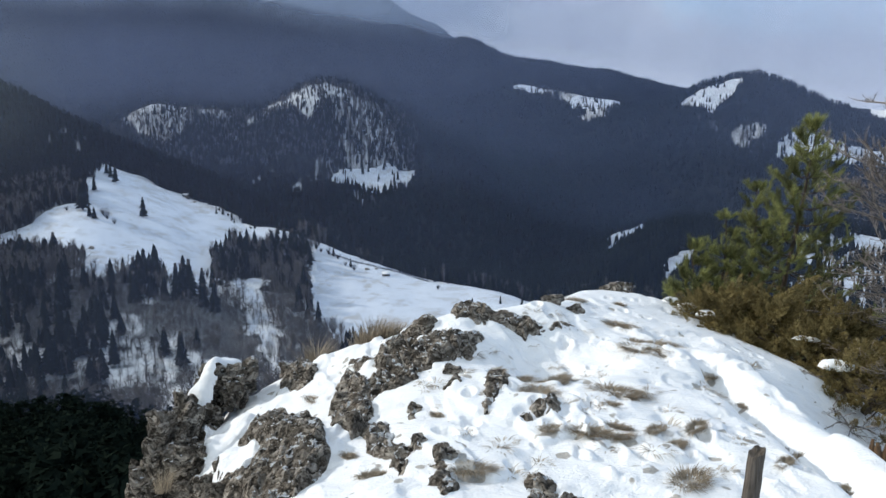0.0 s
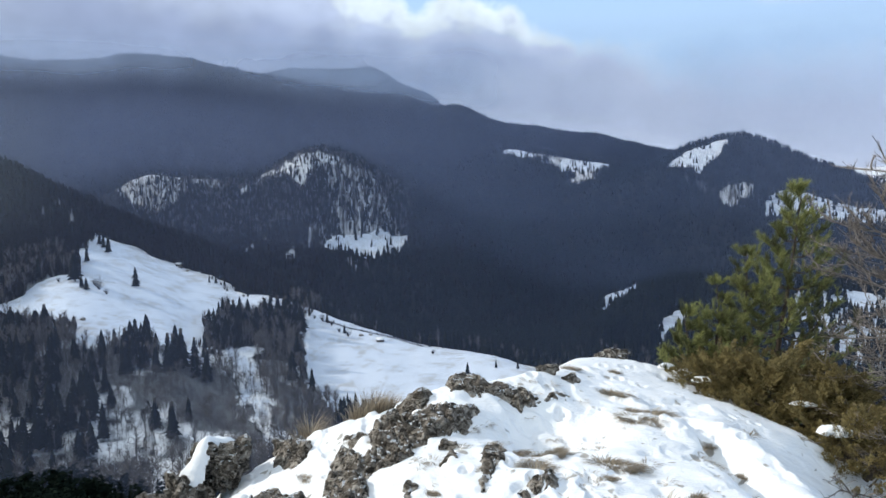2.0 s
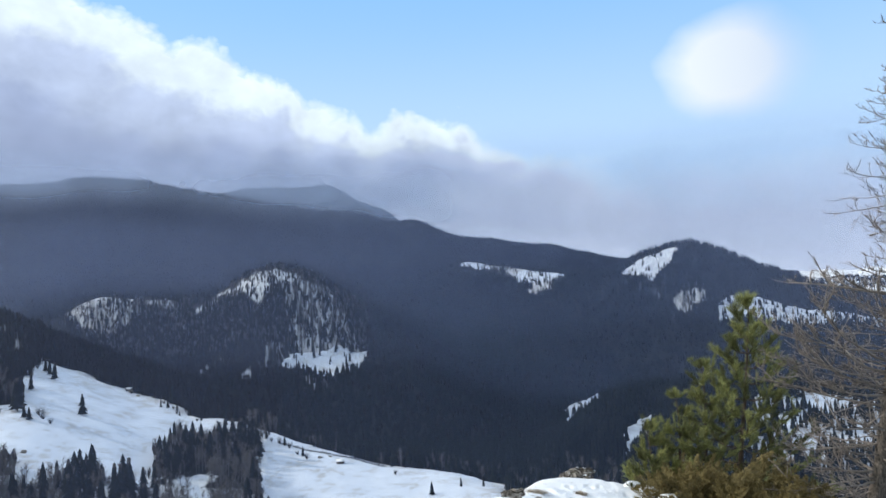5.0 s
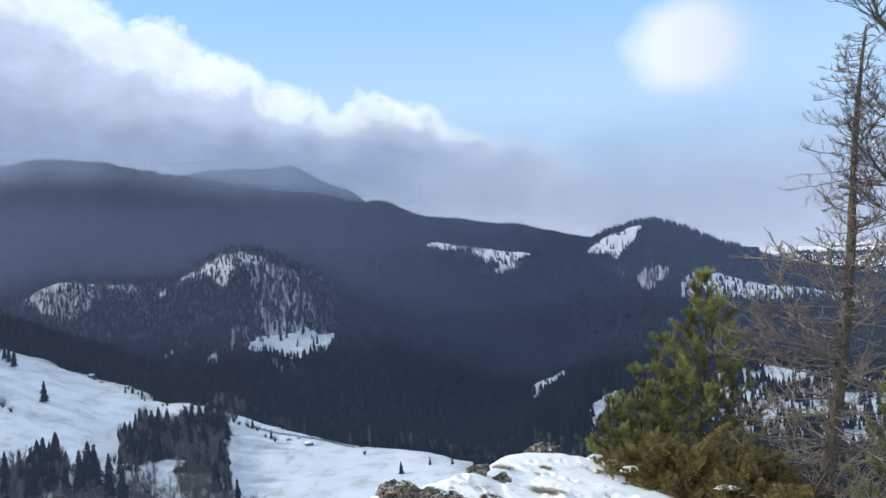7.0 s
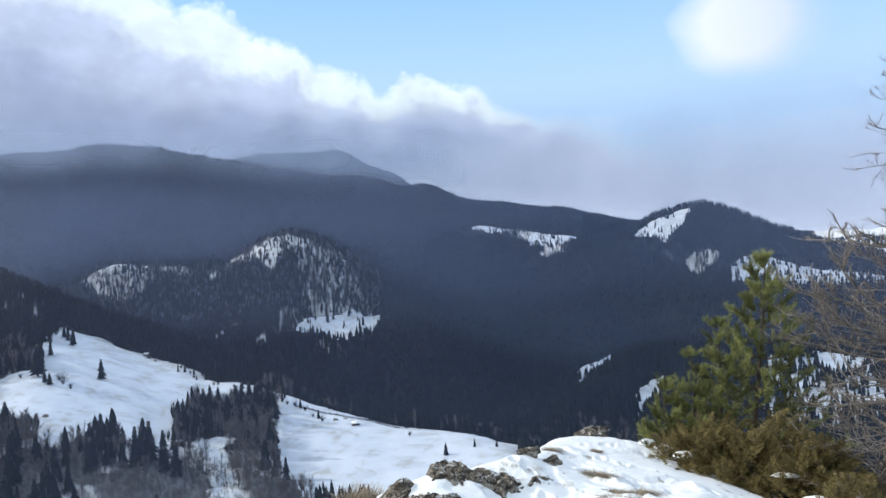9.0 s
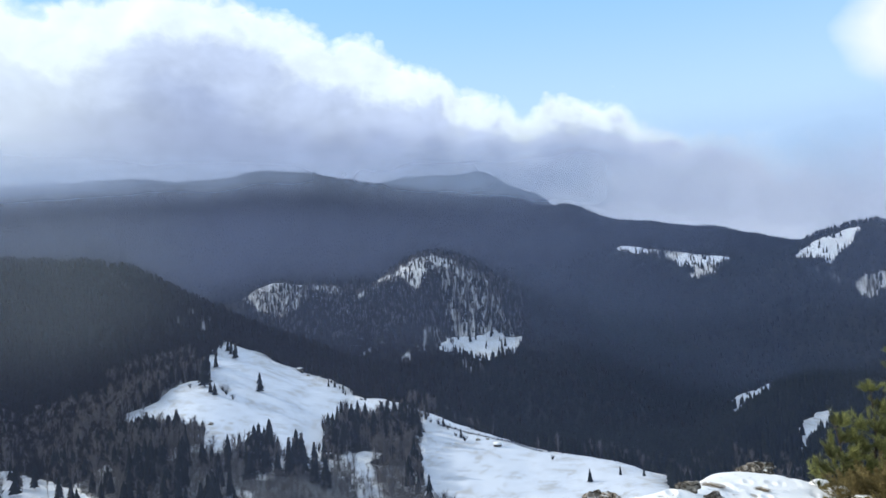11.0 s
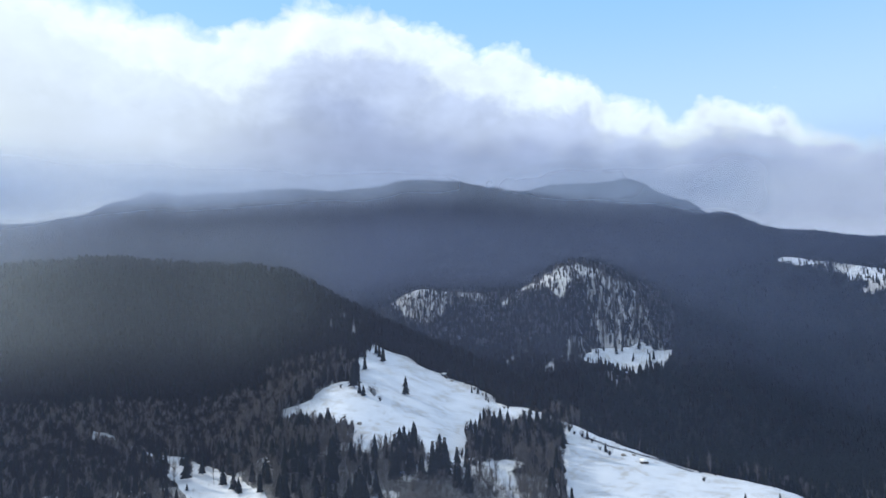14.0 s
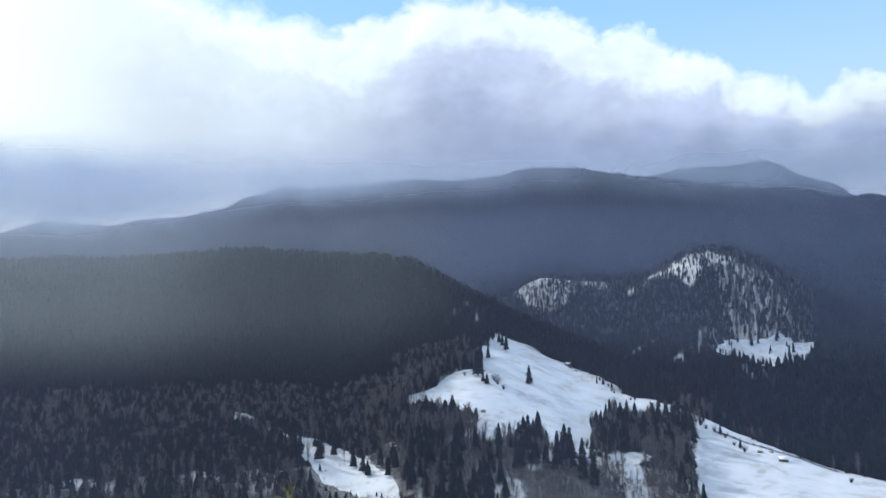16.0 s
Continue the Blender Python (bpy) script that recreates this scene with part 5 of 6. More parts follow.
def snow_drape(label, outline, thick, step=0.014):
    """Snow lying on whatever rock or ground is under an outline of the plan."""
    x0, x1 = min(q[0] for q in outline) - 0.1, max(q[0] for q in outline) + 0.1
    y0, y1 = min(q[1] for q in outline) - 0.1, max(q[1] for q in outline) + 0.1
    nx, ny = int((x1 - x0) / step), int((y1 - y0) / step)
    x, y = np.meshgrid(np.linspace(x0, x1, nx), np.linspace(y0, y1, ny), indexing="ij")
    top = height(x, y)
    for ob in CRAG:
        co = np.empty(len(ob.data.vertices) * 3)
        ob.data.vertices.foreach_get("co", co)
        m = np.array(ob.matrix_basis)
        co = co.reshape(-1, 3) @ m[:3, :3].T + m[:3, 3]
        co = co[(co[:, 0] > x0) & (co[:, 0] < x1) & (co[:, 1] > y0) & (co[:, 1] < y1)]
        i, j = ((co[:, 0] - x0) / (x1 - x0) * (nx - 1)).round().astype(int), ((co[:, 1] - y0) / (y1 - y0) * (ny - 1)).round().astype(int)
        np.maximum.at(top, (i, j), co[:, 2])
    for _ in range(2):
        pad = np.pad(top, 1, mode="edge")
        top = np.maximum.reduce([pad[a:a + nx, b:b + ny] for a in range(3) for b in range(3)])
    for _ in range(4):
        pad = np.pad(top, 2, mode="edge")
        top = sum(pad[a:a + nx, b:b + ny] for a in range(5) for b in range(5)) / 25
    wx, wy = x + 0.06 * fbm(x / 0.15, y / 0.15, 3, 441), y + 0.06 * fbm(x / 0.15, y / 0.15, 3, 443)
    deep = reach_in(wx, wy, outline)
    t = np.clip((deep + 0.02) / 0.11, 0, 1)
    z = top - 0.05 + (thick + 0.05) * np.sqrt(t * (2 - t)) + t * 0.05 * fbm(x / 0.2, y / 0.2, 3, 447)
    k = (np.arange(nx - 1)[:, None] * ny + np.arange(ny - 1)[None]).ravel()
    k = k[np.maximum(deep.ravel()[k], deep.ravel()[k + ny + 1]) > -0.03]
    tris = np.concatenate([np.stack([k, k + ny, k + ny + 1], -1), np.stack([k, k + ny + 1, k + 1], -1)])
    used = np.unique(tris)
    back = np.full(nx * ny, -1)
    back[used] = np.arange(len(used))
    me = mesh_of("snow_cap", np.stack([x, y, z], -1).reshape(-1, 3)[used], back[tris], [SNOW])
    me.polygons.foreach_set("use_smooth", np.ones(len(me.polygons), bool))
    return tagged(new("snow_cap", me), label, "snow", "snow caps on the crag")


snow_drape("smooth white snow slab lying on a limestone block", [(-2.12, 5.90), (-2.04, 6.10), (-1.92, 6.26), (-1.76, 6.24), (-1.74, 6.12), (-1.84, 6.0), (-1.98, 5.80)], 0.04)
snow_drape("tongue of white snow lying down a rock ledge", [(-1.86, 5.64), (-1.62, 5.70), (-1.50, 5.52), (-1.56, 5.34), (-1.70, 5.16), (-1.79, 5.28), (-1.85, 5.5)], 0.04)
snow_drape("patch of white snow lying on dark rock", [(-1.52, 4.98), (-1.35, 4.95), (-1.22, 4.50), (-1.25, 4.32), (-1.42, 4.42), (-1.52, 4.7)], 0.03)
# single stones: place, half width, half height, depth to width
for k, (x, y, w, h, deep) in enumerate([
        (-0.20, 3.83, 0.046, 0.043, 1.0), (0.06, 5.08, 0.085, 0.06, 0.8), (0.19, 5.35, 0.047, 0.043, 1.0), (-0.18, 4.57, 0.058, 0.04, 1.0), (0.01, 3.54, 0.075, 0.067, 1.0), (-0.14, 3.89, 0.053, 0.049, 1.0),
        (2.15, 8.80, 0.18, 0.085, 0.7), (1.98, 8.82, 0.10, 0.055, 0.7), (1.01, 6.74, 0.105, 0.07, 0.9), (1.23, 6.70, 0.087, 0.058, 0.9)]):
    rock(x, y, ground_at(x, y) + (h * 0.35 if y > 6.5 else 0.0), (w * 1.15, max(w * deep, 0.04), h * 1.2), 51 + k, (-8, 12, 5, -15)[k % 4])


def snow_cap(x, y, z, size, turn, tip, seed, roll=0):
    """A smooth cushion of snow lying on a rock."""
    bm = bmesh.new()
    bmesh.ops.create_icosphere(bm, subdivisions=4, radius=1.0)
    for v in bm.verts:
        d = v.co.copy()
        k = 1 + 0.24 * noise.fractal(d * 1.5 + Vector((seed, 0, 0)), 0.9, 2.0, 4) + 0.10 * noise.noise(d * 4.5 + Vector((0, seed, 0)))
        v.co = Vector((d.x * size[0] * k, d.y * size[1] * k, d.z * size[2] * (1 if d.z > 0 else 0.5)))
    for f in bm.faces:
        f.smooth = True
    me = bpy.data.meshes.new("snow_cap")
    bm.to_mesh(me)
    bm.free()
    me.materials.append(SNOW)
    ob = new("snow_cap", me)
    ob.matrix_world = pose(x, y, z, tip, roll, turn)
    return tagged(ob, "rounded cushion of white snow lying on rock", "snow", "snow caps on the crag")


for a, r, z, s in ((-26.9, 7.55, -2.06, (0.12, 0.05, 0.030)), (-28.9, 7.0, -2.12, (0.14, 0.09, 0.06)), (-18.6, 8.35, -2.05, (0.10, 0.07, 0.05)), (-20.2, 8.1, -2.06, (0.12, 0.07, 0.05)), (-17.5, 8.6, -2.06, (0.09, 0.06, 0.05))):
    x, y = bearing(a, r)
    snow_cap(x, y, z, s, -20, 4, a)


# ---------------- dry grass ----------------
def tuft_mesh(blades, spread, long, upright, seed, thick=1.0):
    rnd = random.Random(seed)
    s = Soup()
    for _ in range(blades):
        a, d = rnd.uniform(0, 6.283), spread * math.sqrt(rnd.random())
        p = Vector((math.cos(a) * d, math.sin(a) * d * 0.7, -0.01))
        ln = long * rnd.uniform(0.5, 1.15)
        out = Vector((math.cos(a) * 0.8 + 0.45, math.sin(a) * 0.8 - 0.12, 0)).normalized()
        tilt = rnd.uniform(0.4, 1.3) * (1 - upright) + 0.12
        w = Vector((-out.y, out.x, 0)) * rnd.uniform(0.0012, 0.0022) * thick
        q = p + out * ln * 0.5 * math.sin(tilt) * 0.7 + Vector((0, 0, ln * 0.55 * math.cos(tilt * 0.8)))
        e = p + out * ln * math.sin(min(tilt * 1.35, 1.5)) + Vector((0, 0, ln * math.cos(min(tilt * 1.25, 1.55))))
        k = len(s.v)
        s.v += [tuple(p - w), tuple(p + w), tuple(q - w), tuple(q + w), tuple(e)]
        s.f += [(k, k + 1, k + 3), (k, k + 3, k + 2), (k + 2, k + 3, k + 4)]
    return s.mesh("grass_tuft", GRASS)


LOW_TUFTS = [tuft_mesh(560, 0.08 + 0.02 * (k % 3), 0.095, 0.05, k, 0.9) for k in range(7)]
TALL_TUFTS = [tuft_mesh(190, 0.11, 0.28, 0.72, 20 + k, 1.4) for k in range(3)]
rnd = random.Random(5)
for k, (x, y, s) in enumerate(t for t in TUFTS if t[2] > 0.45):
    ob = new("grass_tuft", LOW_TUFTS[k % 7])
    ob.matrix_world = pose(x, y, ground_at(x, y), 0, 0, rnd.uniform(-50, 50)) @ Matrix.Diagonal((s * rnd.uniform(0.9, 1.35), s * rnd.uniform(0.6, 0.95), min(s, 0.9) * 0.55 + 0.08, 1))
    tagged(ob, "flattened tuft of dry brown grass poking through snow", "grass", "dry grass tufts")
for k, (a, r, s) in enumerate([(5.4, 6.4, 1.0), (4.6, 6.45, 0.95), (6.2, 6.4, 0.8), (9.9, 6.65, 1.1), (9.4, 6.7, 0.8), (10.6, 6.7, 0.9), (21.0, 6.0, 0.7), (3.8, 6.45, 0.8), (-0.5, 6.6, 0.4), (6.8, 6.35, 0.6), (22.0, 5.3, 0.6), (4.0, 6.5, 0.9), (5.0, 6.5, 1.0)]):
    x, y = bearing(a, r)
    ob = new("grass_tuft", TALL_TUFTS[k % 3])
    ob.matrix_world = pose(x, y, max(ground_at(x, y), -2.62), 0, 0, rnd.uniform(-40, 40)) @ Matrix.Diagonal((s, s, s, 1))
    tagged(ob, "upright tuft of straw-coloured dry grass at the cliff edge", "grass", "dry grass tufts")


WISPS = [tuft_mesh(34, 0.05, 0.09, -0.4, 60 + k, 1.1) for k in range(6)]
for k in range(80):
    a, r = rnd.uniform(-24, 2), rnd.uniform(3.3, 6.6)
    x, y = bearing(a, r)
    s = rnd.uniform(0.4, 1.2)
    ob = new("grass_wisp", WISPS[k % 6])
    ob.matrix_world = pose(x, y, ground_at(x, y), 0, 0, rnd.uniform(-60, 60)) @ Matrix.Diagonal((s, s, s * 0.6, 1))
    tagged(ob, "thin wisp of dry brown grass lying on snow", "grass", "grass wisps")


# ---------------- conifers by the crag ----------------
def needle_shoot(s, p, d, ln, n, needle, width, rnd, wind):
    """A shoot of needles standing off round it and swept by the wind."""
    side = d.orthogonal().normalized()
    up = d.cross(side)
    for _ in range(n):
        t = rnd.random()
        a = rnd.uniform(0, 6.283)
        o = side * math.cos(a) + up * math.sin(a)
        b = p + d * ln * t
        e = b + (d * rnd.uniform(0.55, 1.0) + o * rnd.uniform(0.35, 0.75) + wind).normalized() * needle * rnd.uniform(0.7, 1.15)
        w = (e - b).cross(Vector((rnd.uniform(-1, 1), rnd.uniform(-1, 1), rnd.uniform(-1, 1)))).normalized() * width
        s.tri(tuple(b - w), tuple(b + w), tuple(e))


def pine_tree(place, tall, reach, seed, label, lean=(0.06, 0.0), needle=0.08, width=0.0036, whorls=15, per=5, shoots=16, count=54, wind=(0.35, 0.05, 0.05), low=0.06, unit=None):
    unit = unit or tall / 2.6
    rnd = random.Random(seed)
    tree = thing("pine_tree", place, label, "tree")
    wind = Vector(wind)

    def stem(t):
        return Vector((lean[0] * tall * t * t + 0.02 * math.sin(t * 7 + seed), lean[1] * tall * t * t + 0.02 * math.cos(t * 6), tall * t))

    s = Soup()
    n = 18
    s.tube([stem(i / n) for i in range(n + 1)], [tall * 0.013 * (1 - i / n) ** 0.9 + 0.004 for i in range(n + 1)], 8, 0.12, rnd)
    part("trunk", s, PINE_BARK, tree, "dark scaly pine bark", True)
    for wv in range(whorls):
        t = low + (0.985 - low) * (wv / (whorls - 1)) ** 0.92
        for b in range(per if wv < whorls - 2 else 3):
            az = 2 * math.pi * (b + rnd.uniform(-0.3, 0.3)) / per + wv * 1.1
            ln = reach * (1 - t) ** 1.25 * rnd.uniform(0.65, 1.15) + 0.10 * unit
            rise_ = 0.18 + 0.65 * t + rnd.uniform(-0.12, 0.12)
            d = Vector((math.cos(az), math.sin(az), 0))
            base = stem(t)
            pts = []
            for i in range(7):
                u = i / 6
                pts.append(base + d * ln * u + Vector((0, 0, ln * (rise_ * u * u * 0.8 - 0.10 * math.sin(u * 3.14)))) + wind * ln * 0.25 * u * u)
            w = Soup()
            r0 = 0.004 * unit + ln * 0.010
            w.tube(pts, [r0 * (1 - 0.75 * i / 6) for i in range(7)], 4, 0.0, rnd)
            f = Soup()
            m = max(4, int(shoots * (0.45 + ln / max(reach, 0.01))))
            for k in range(m):
                u = 1 - 0.68 * ((k + rnd.random()) / m) ** 1.25
                i = min(int(u * 6), 5)
                p = pts[i].lerp(pts[i + 1], u * 6 - i)
                fwd = (pts[i + 1] - pts[i]).normalized()
                sd = (fwd + Vector((rnd.uniform(-0.9, 0.9), rnd.uniform(-0.9, 0.9), rnd.uniform(-0.1, 0.9)))).normalized()
                sl = rnd.uniform(0.08, 0.17) * unit
                w.tube([p, p + sd * sl], [r0 * 0.35, r0 * 0.2], 3)
                needle_shoot(f, p, sd, sl * 1.1, count, needle, width, rnd, wind)
            br = part("branch", w, PINE_BARK, tree)
            part("needles", f, NEEDLES, br, "olive-green pine needles")
    f = Soup()
    tip = stem(1.0)
    needle_shoot(f, tip, Vector((0.1, 0, 1)).normalized(), 0.10 * unit, int(count * 1.5), needle, width, rnd, wind)
    part("leader", f, NEEDLES, tree, "pale green pine tip")
    return tree


x, y = bearing(-25.1, 9.3)
pine_tree((x, y, -2.72), 2.60, 1.2, 3, "young green pine swept by wind beside a snowy crag", (0.10, 0.0), needle=0.075, width=0.0027, whorls=14, shoots=13, count=62)
x, y = bearing(-22.9, 9.15)
pine_tree((x, y, -2.66), 1.85, 0.85, 8, "small green pine sapling crowded against a taller pine", (0.0, 0.0), needle=0.07, width=0.0026, whorls=9, per=5, shoots=9, count=56)
x, y = bearing(-20.9, 9.0)
pine_tree((x, y, -2.55), 1.40, 0.72, 9, "low green pine sapling beside juniper at the crag's edge", (0.02, 0.0), needle=0.07, width=0.0026, whorls=7, per=5, shoots=9, count=52)
x, y = bearing(-18.9, 8.9)
pine_tree((x, y, -2.42), 0.90, 0.52, 10, "tiny pine sapling at the edge of a snowy crag", (0.0, 0.0), needle=0.065, width=0.0026, whorls=6, per=5, shoots=12, count=60, unit=0.8)
x, y = bearing(-38.6, 10.4)
pine_tree((x, y, -3.6), 2.7, 1.0, 14, "young pine standing behind a dead tree", (0.03, 0.0), whorls=12)

x, y = bearing(40.7, 20.0)
pine_tree((x, y, ground_at(x, y) - 0.3), -4.62 - ground_at(x, y), 3.2, 21, "tall olive-green pine rising from the slope below the crag", (0.0, 0.0), needle=0.13, width=0.007, whorls=9, shoots=9, count=40, low=0.72, unit=2.2)


def juniper(place, half, tall, seed, label, boughs=150):
    """A low spreading bush: arching boughs set with sprays of scale leaves."""
    rnd = random.Random(seed)
    bush = thing("juniper_bush", place, label, "bush")
    stems = Soup()
    for k in range(14):
        a = rnd.uniform(0, 6.283)
        e = Vector((math.cos(a) * half[0] * 0.7, math.sin(a) * half[1] * 0.7, tall * rnd.uniform(0.2, 0.6)))
        stems.tube([Vector((0, 0, -0.05)), e * 0.5 + Vector((0, 0, 0.08)), e], [0.03, 0.02, 0.01], 5)
    part("stems", stems, PINE_BARK, bush)
    for k in range(int(boughs * 1.9)):
        a, q = rnd.uniform(0, 6.283), math.sqrt(rnd.random()) * (0.8 + 0.3 * rnd.random())
        lump = 0.86 + 0.22 * math.sin(a * 3 + seed) * math.sin(q * 9 + a)
        heart = Vector((math.cos(a) * half[0] * q * 1.08, math.sin(a) * half[1] * q * 1.08, tall * max(0.05, 1 - 0.8 * q * q) * lump * (rnd.uniform(0.82, 1.08) if k % 5 else rnd.uniform(0.4, 0.8))))
        d = Vector((math.cos(a) * q + rnd.uniform(-0.4, 0.4) + 0.2, math.sin(a) * q + rnd.uniform(-0.4, 0.4), rnd.uniform(0.1, 0.8))).normalized()
        s = Soup()
        # a plume of small leaves along a short bough, thick in the middle and drawn out at its end
        long, wide = rnd.uniform(0.13, 0.26), rnd.uniform(0.030, 0.055)
        side = d.orthogonal().normalized()
        up = d.cross(side)
        for _ in range(170):
            t, aa = rnd.random(), rnd.uniform(0, 6.283)
            o = side * math.cos(aa) + up * math.sin(aa)
            b = heart + d * long * (t - 0.3) + o * wide * (1.15 - t) * rnd.uniform(0.5, 1.1)
            e = b + (d * 0.9 + o * 0.7).normalized() * rnd.uniform(0.016, 0.032)
            w = (e - b).cross(Vector((rnd.uniform(-1, 1), rnd.uniform(-1, 1), rnd.uniform(-1, 1)))).normalized() * 0.0055
            s.tri(tuple(b - w), tuple(b + w), tuple(e))
        part("bough", s, JUNIPER, bush)
    return bush


for a, r, half, tall, seed, n in ((-20.4, 8.8, (0.45, 0.45), 0.42, 31, 55), (-22.5, 8.2, (0.75, 0.6), 0.62, 32, 110), (-26.0, 8.0, (0.85, 0.65), 0.85, 33, 150), (-28.8, 7.7, (0.70, 0.65), 0.80, 34, 135), (-30.6, 7.0, (0.42, 0.50), 0.50, 35, 80)):
    x, y = bearing(a, r)
    juniper((x, y, ground_at(x, y) - 0.08), half, tall, seed, "low brown-green juniper bush spreading over snow", n)


# ---------------- dead tree ----------------
def twig_spray(s, p, d, ln, rad, rnd, depth, curl):
    """A bare bough that bends up at its end and forks into twigs."""
    pts = [p]
    n = 5 if depth else 3
    q = d.copy()
    for i in range(n):
        q = (q + Vector((rnd.uniform(-0.26, 0.26), rnd.uniform(-0.26, 0.26), curl * rnd.uniform(0.3, 1.2) + rnd.uniform(-0.12, 0.12)))).normalized()
        pts.append(pts[-1] + q * ln / n)
    s.tube(pts, [max(rad * (1 - 0.8 * i / n), 0.0017) for i in range(n + 1)], 4 if depth > 1 else 3)
    if depth:
        for k in range(int(rnd.uniform(6, 10)) if depth > 1 else int(rnd.uniform(3, 6))):
            u = rnd.uniform(0.2, 0.98)
            i = min(int(u * n), n - 1)
            b = pts[i].lerp(pts[i + 1], u * n - i)
            fd = ((pts[i + 1] - pts[i]).normalized() * 0.8 + Vector((rnd.uniform(-0.8, 0.8), rnd.uniform(-0.8, 0.8), rnd.uniform(-0.4, 0.7)))).normalized()
            twig_spray(s, b, fd, ln * rnd.uniform(0.22, 0.5) * (1.15 - 0.5 * u), rad * 0.45, rnd, depth - 1, curl * 1.1)


def dead_tree(place, top, seed):
    rnd = random.Random(seed)
    tree = thing("dead_tree", place, "dead grey conifer with bare twiggy branches leaning slightly", "tree")
    o = Vector(place)
    top = Vector(top) - o

    def stem(t):
        return top * t + Vector((0.05 * math.sin(t * 5.0) - 0.03 * t, 0.02 * math.sin(t * 9), 0))

    s = Soup()
    n = 34
    s.tube([stem(i / n) for i in range(n + 1)], [0.066 * (1 - i / n) ** 0.85 + 0.008 for i in range(n + 1)], 12, 0.26, rnd)
    part("trunk", s, DEAD_BARK, tree, "flaking grey-brown dead trunk", True)
    for k in range(240):
        t = 0.10 + 0.895 * (k / 239) ** 0.95
        az = rnd.uniform(0, 6.283)
        ln = (0.22 + 0.62 * (1 - t) ** 0.7) * rnd.uniform(0.25, 1.3)
        d = Vector((math.cos(az), math.sin(az), rnd.uniform(-0.35, 0.35)))
        s = Soup()
        twig_spray(s, stem(t), d.normalized(), ln, 0.005 + 0.007 * (1 - t), rnd, 2, rnd.uniform(-0.06, 0.22))
        part("branch", s, TWIG, tree)
    # the long dead boughs: height up the stem, heading, rise, length, girth
    for t, az, up, ln, rad in ((0.545, 178, 0.10, 0.88, 0.024), (0.44, 176, 0.10, 1.05, 0.016), (0.42, 186, 0.16, 1.15, 0.016), (0.40, 170, 0.20, 1.15, 0.018), (0.385, 195, 0.12, 1.10, 0.015), (0.37, 160, 0.16, 1.10, 0.015), (0.36, 190, 0.12, 1.20, 0.016), (0.34, 165, 0.05, 1.10, 0.016), (0.30, 182, 0.0, 1.0, 0.014), (0.27, 175, -0.05, 1.0, 0.014), (0.22, 170, 0.05, 0.9, 0.014), (0.2, 200, 0.0, 0.8, 0.013),
                               (0.545, 10, 0.10, 0.8, 0.018), (0.71, -12, -0.45, 0.55, 0.022), (0.62, 20, 0.15, 0.7, 0.016), (0.45, -20, 0.1, 0.8, 0.016), (0.5, 30, 0.1, 0.8, 0.014), (0.33, 5, 0.1, 0.9, 0.016)):
        s = Soup()
        d = Vector((math.cos(radians(az)), math.sin(radians(az)), up)).normalized()
        twig_spray(s, stem(t), d, ln, rad, rnd, 3, 0.07)
        part("branch", s, TWIG, tree)
    return tree


bx, by = 4.25, 6.70
dead_tree((bx, by, -2.75), (4.96, 6.28, 2.24), 6)


def leafless_tree(place, limbs, seed):
    """A bare broadleaf tree: a leaning trunk and long limbs, each given as bearings, angles and a distance from the crag's top."""
    rnd = random.Random(seed)
    tree = thing("leafless_tree", place, "bare dark broadleaf tree with long crooked limbs beside a dead conifer", "tree")
    o = Vector(place)
    s = Soup()
    trunk = [Vector((0.05 * math.sin(k * 0.9), 0.04 * math.cos(k * 1.3), k * 0.62)) for k in range(10)]
    s.tube(trunk, [0.085 - 0.007 * k for k in range(10)], 9, 0.15, rnd)
    part("trunk", s, PINE_BARK, tree, "", True)
    for girth, way in limbs:
        pts = [Vector((*bearing(a, r), r * math.tan(radians(e)))) - o + Vector((0.04, -0.12, 0.15)) for a, e, r in way]
        start = min(trunk, key=lambda q: (q - pts[0]).length + max(0.0, q.z - pts[0].z) * 2)
        pts = [start] + pts
        s = Soup()
        n = len(pts) - 1
        s.tube(pts, [girth * (1 - 0.75 * i / n) for i in range(n + 1)], 6, 0.1, rnd)
        for i in range(1, n + 1):
            for _ in range(7):
                b = pts[i - 1].lerp(pts[i], rnd.random())
                d = Vector((rnd.uniform(-0.9, 0.5), rnd.uniform(-0.6, 0.6), rnd.uniform(0.0, 1.0))).normalized()
                twig_spray(s, b, d, rnd.uniform(0.3, 0.6), girth * 0.22, rnd, 2, 0.10)
        part("limb", s, DARK_TWIG, tree)
    return tree


x, y = bearing(-43.5, 6.9)
leafless_tree((x, y, ground_at(x, y) - 0.1), [
    (0.030, [(-40.2, 11.0, 6.9), (-38.6, 13.3, 6.9), (-37.8, 15.0, 6.9), (-37.3, 17.0, 6.9)]),
    (0.020, [(-39.8, 3.2, 6.9), (-38.2, 3.9, 6.9), (-37.4, 4.7, 6.9), (-36.7, 6.1, 6.9), (-35.5, 7.4, 6.9)]),
    (0.018, [(-40.4, 1.5, 7.0), (-38.9, 2.6, 7.0), (-37.6, 2.2, 7.0), (-36.8, 3.0, 7.0)]),
    (0.016, [(-40.6, 5.0, 6.9), (-39.2, 6.8, 6.9), (-38.0, 8.2, 6.9), (-37.2, 9.0, 6.9)])], 17)


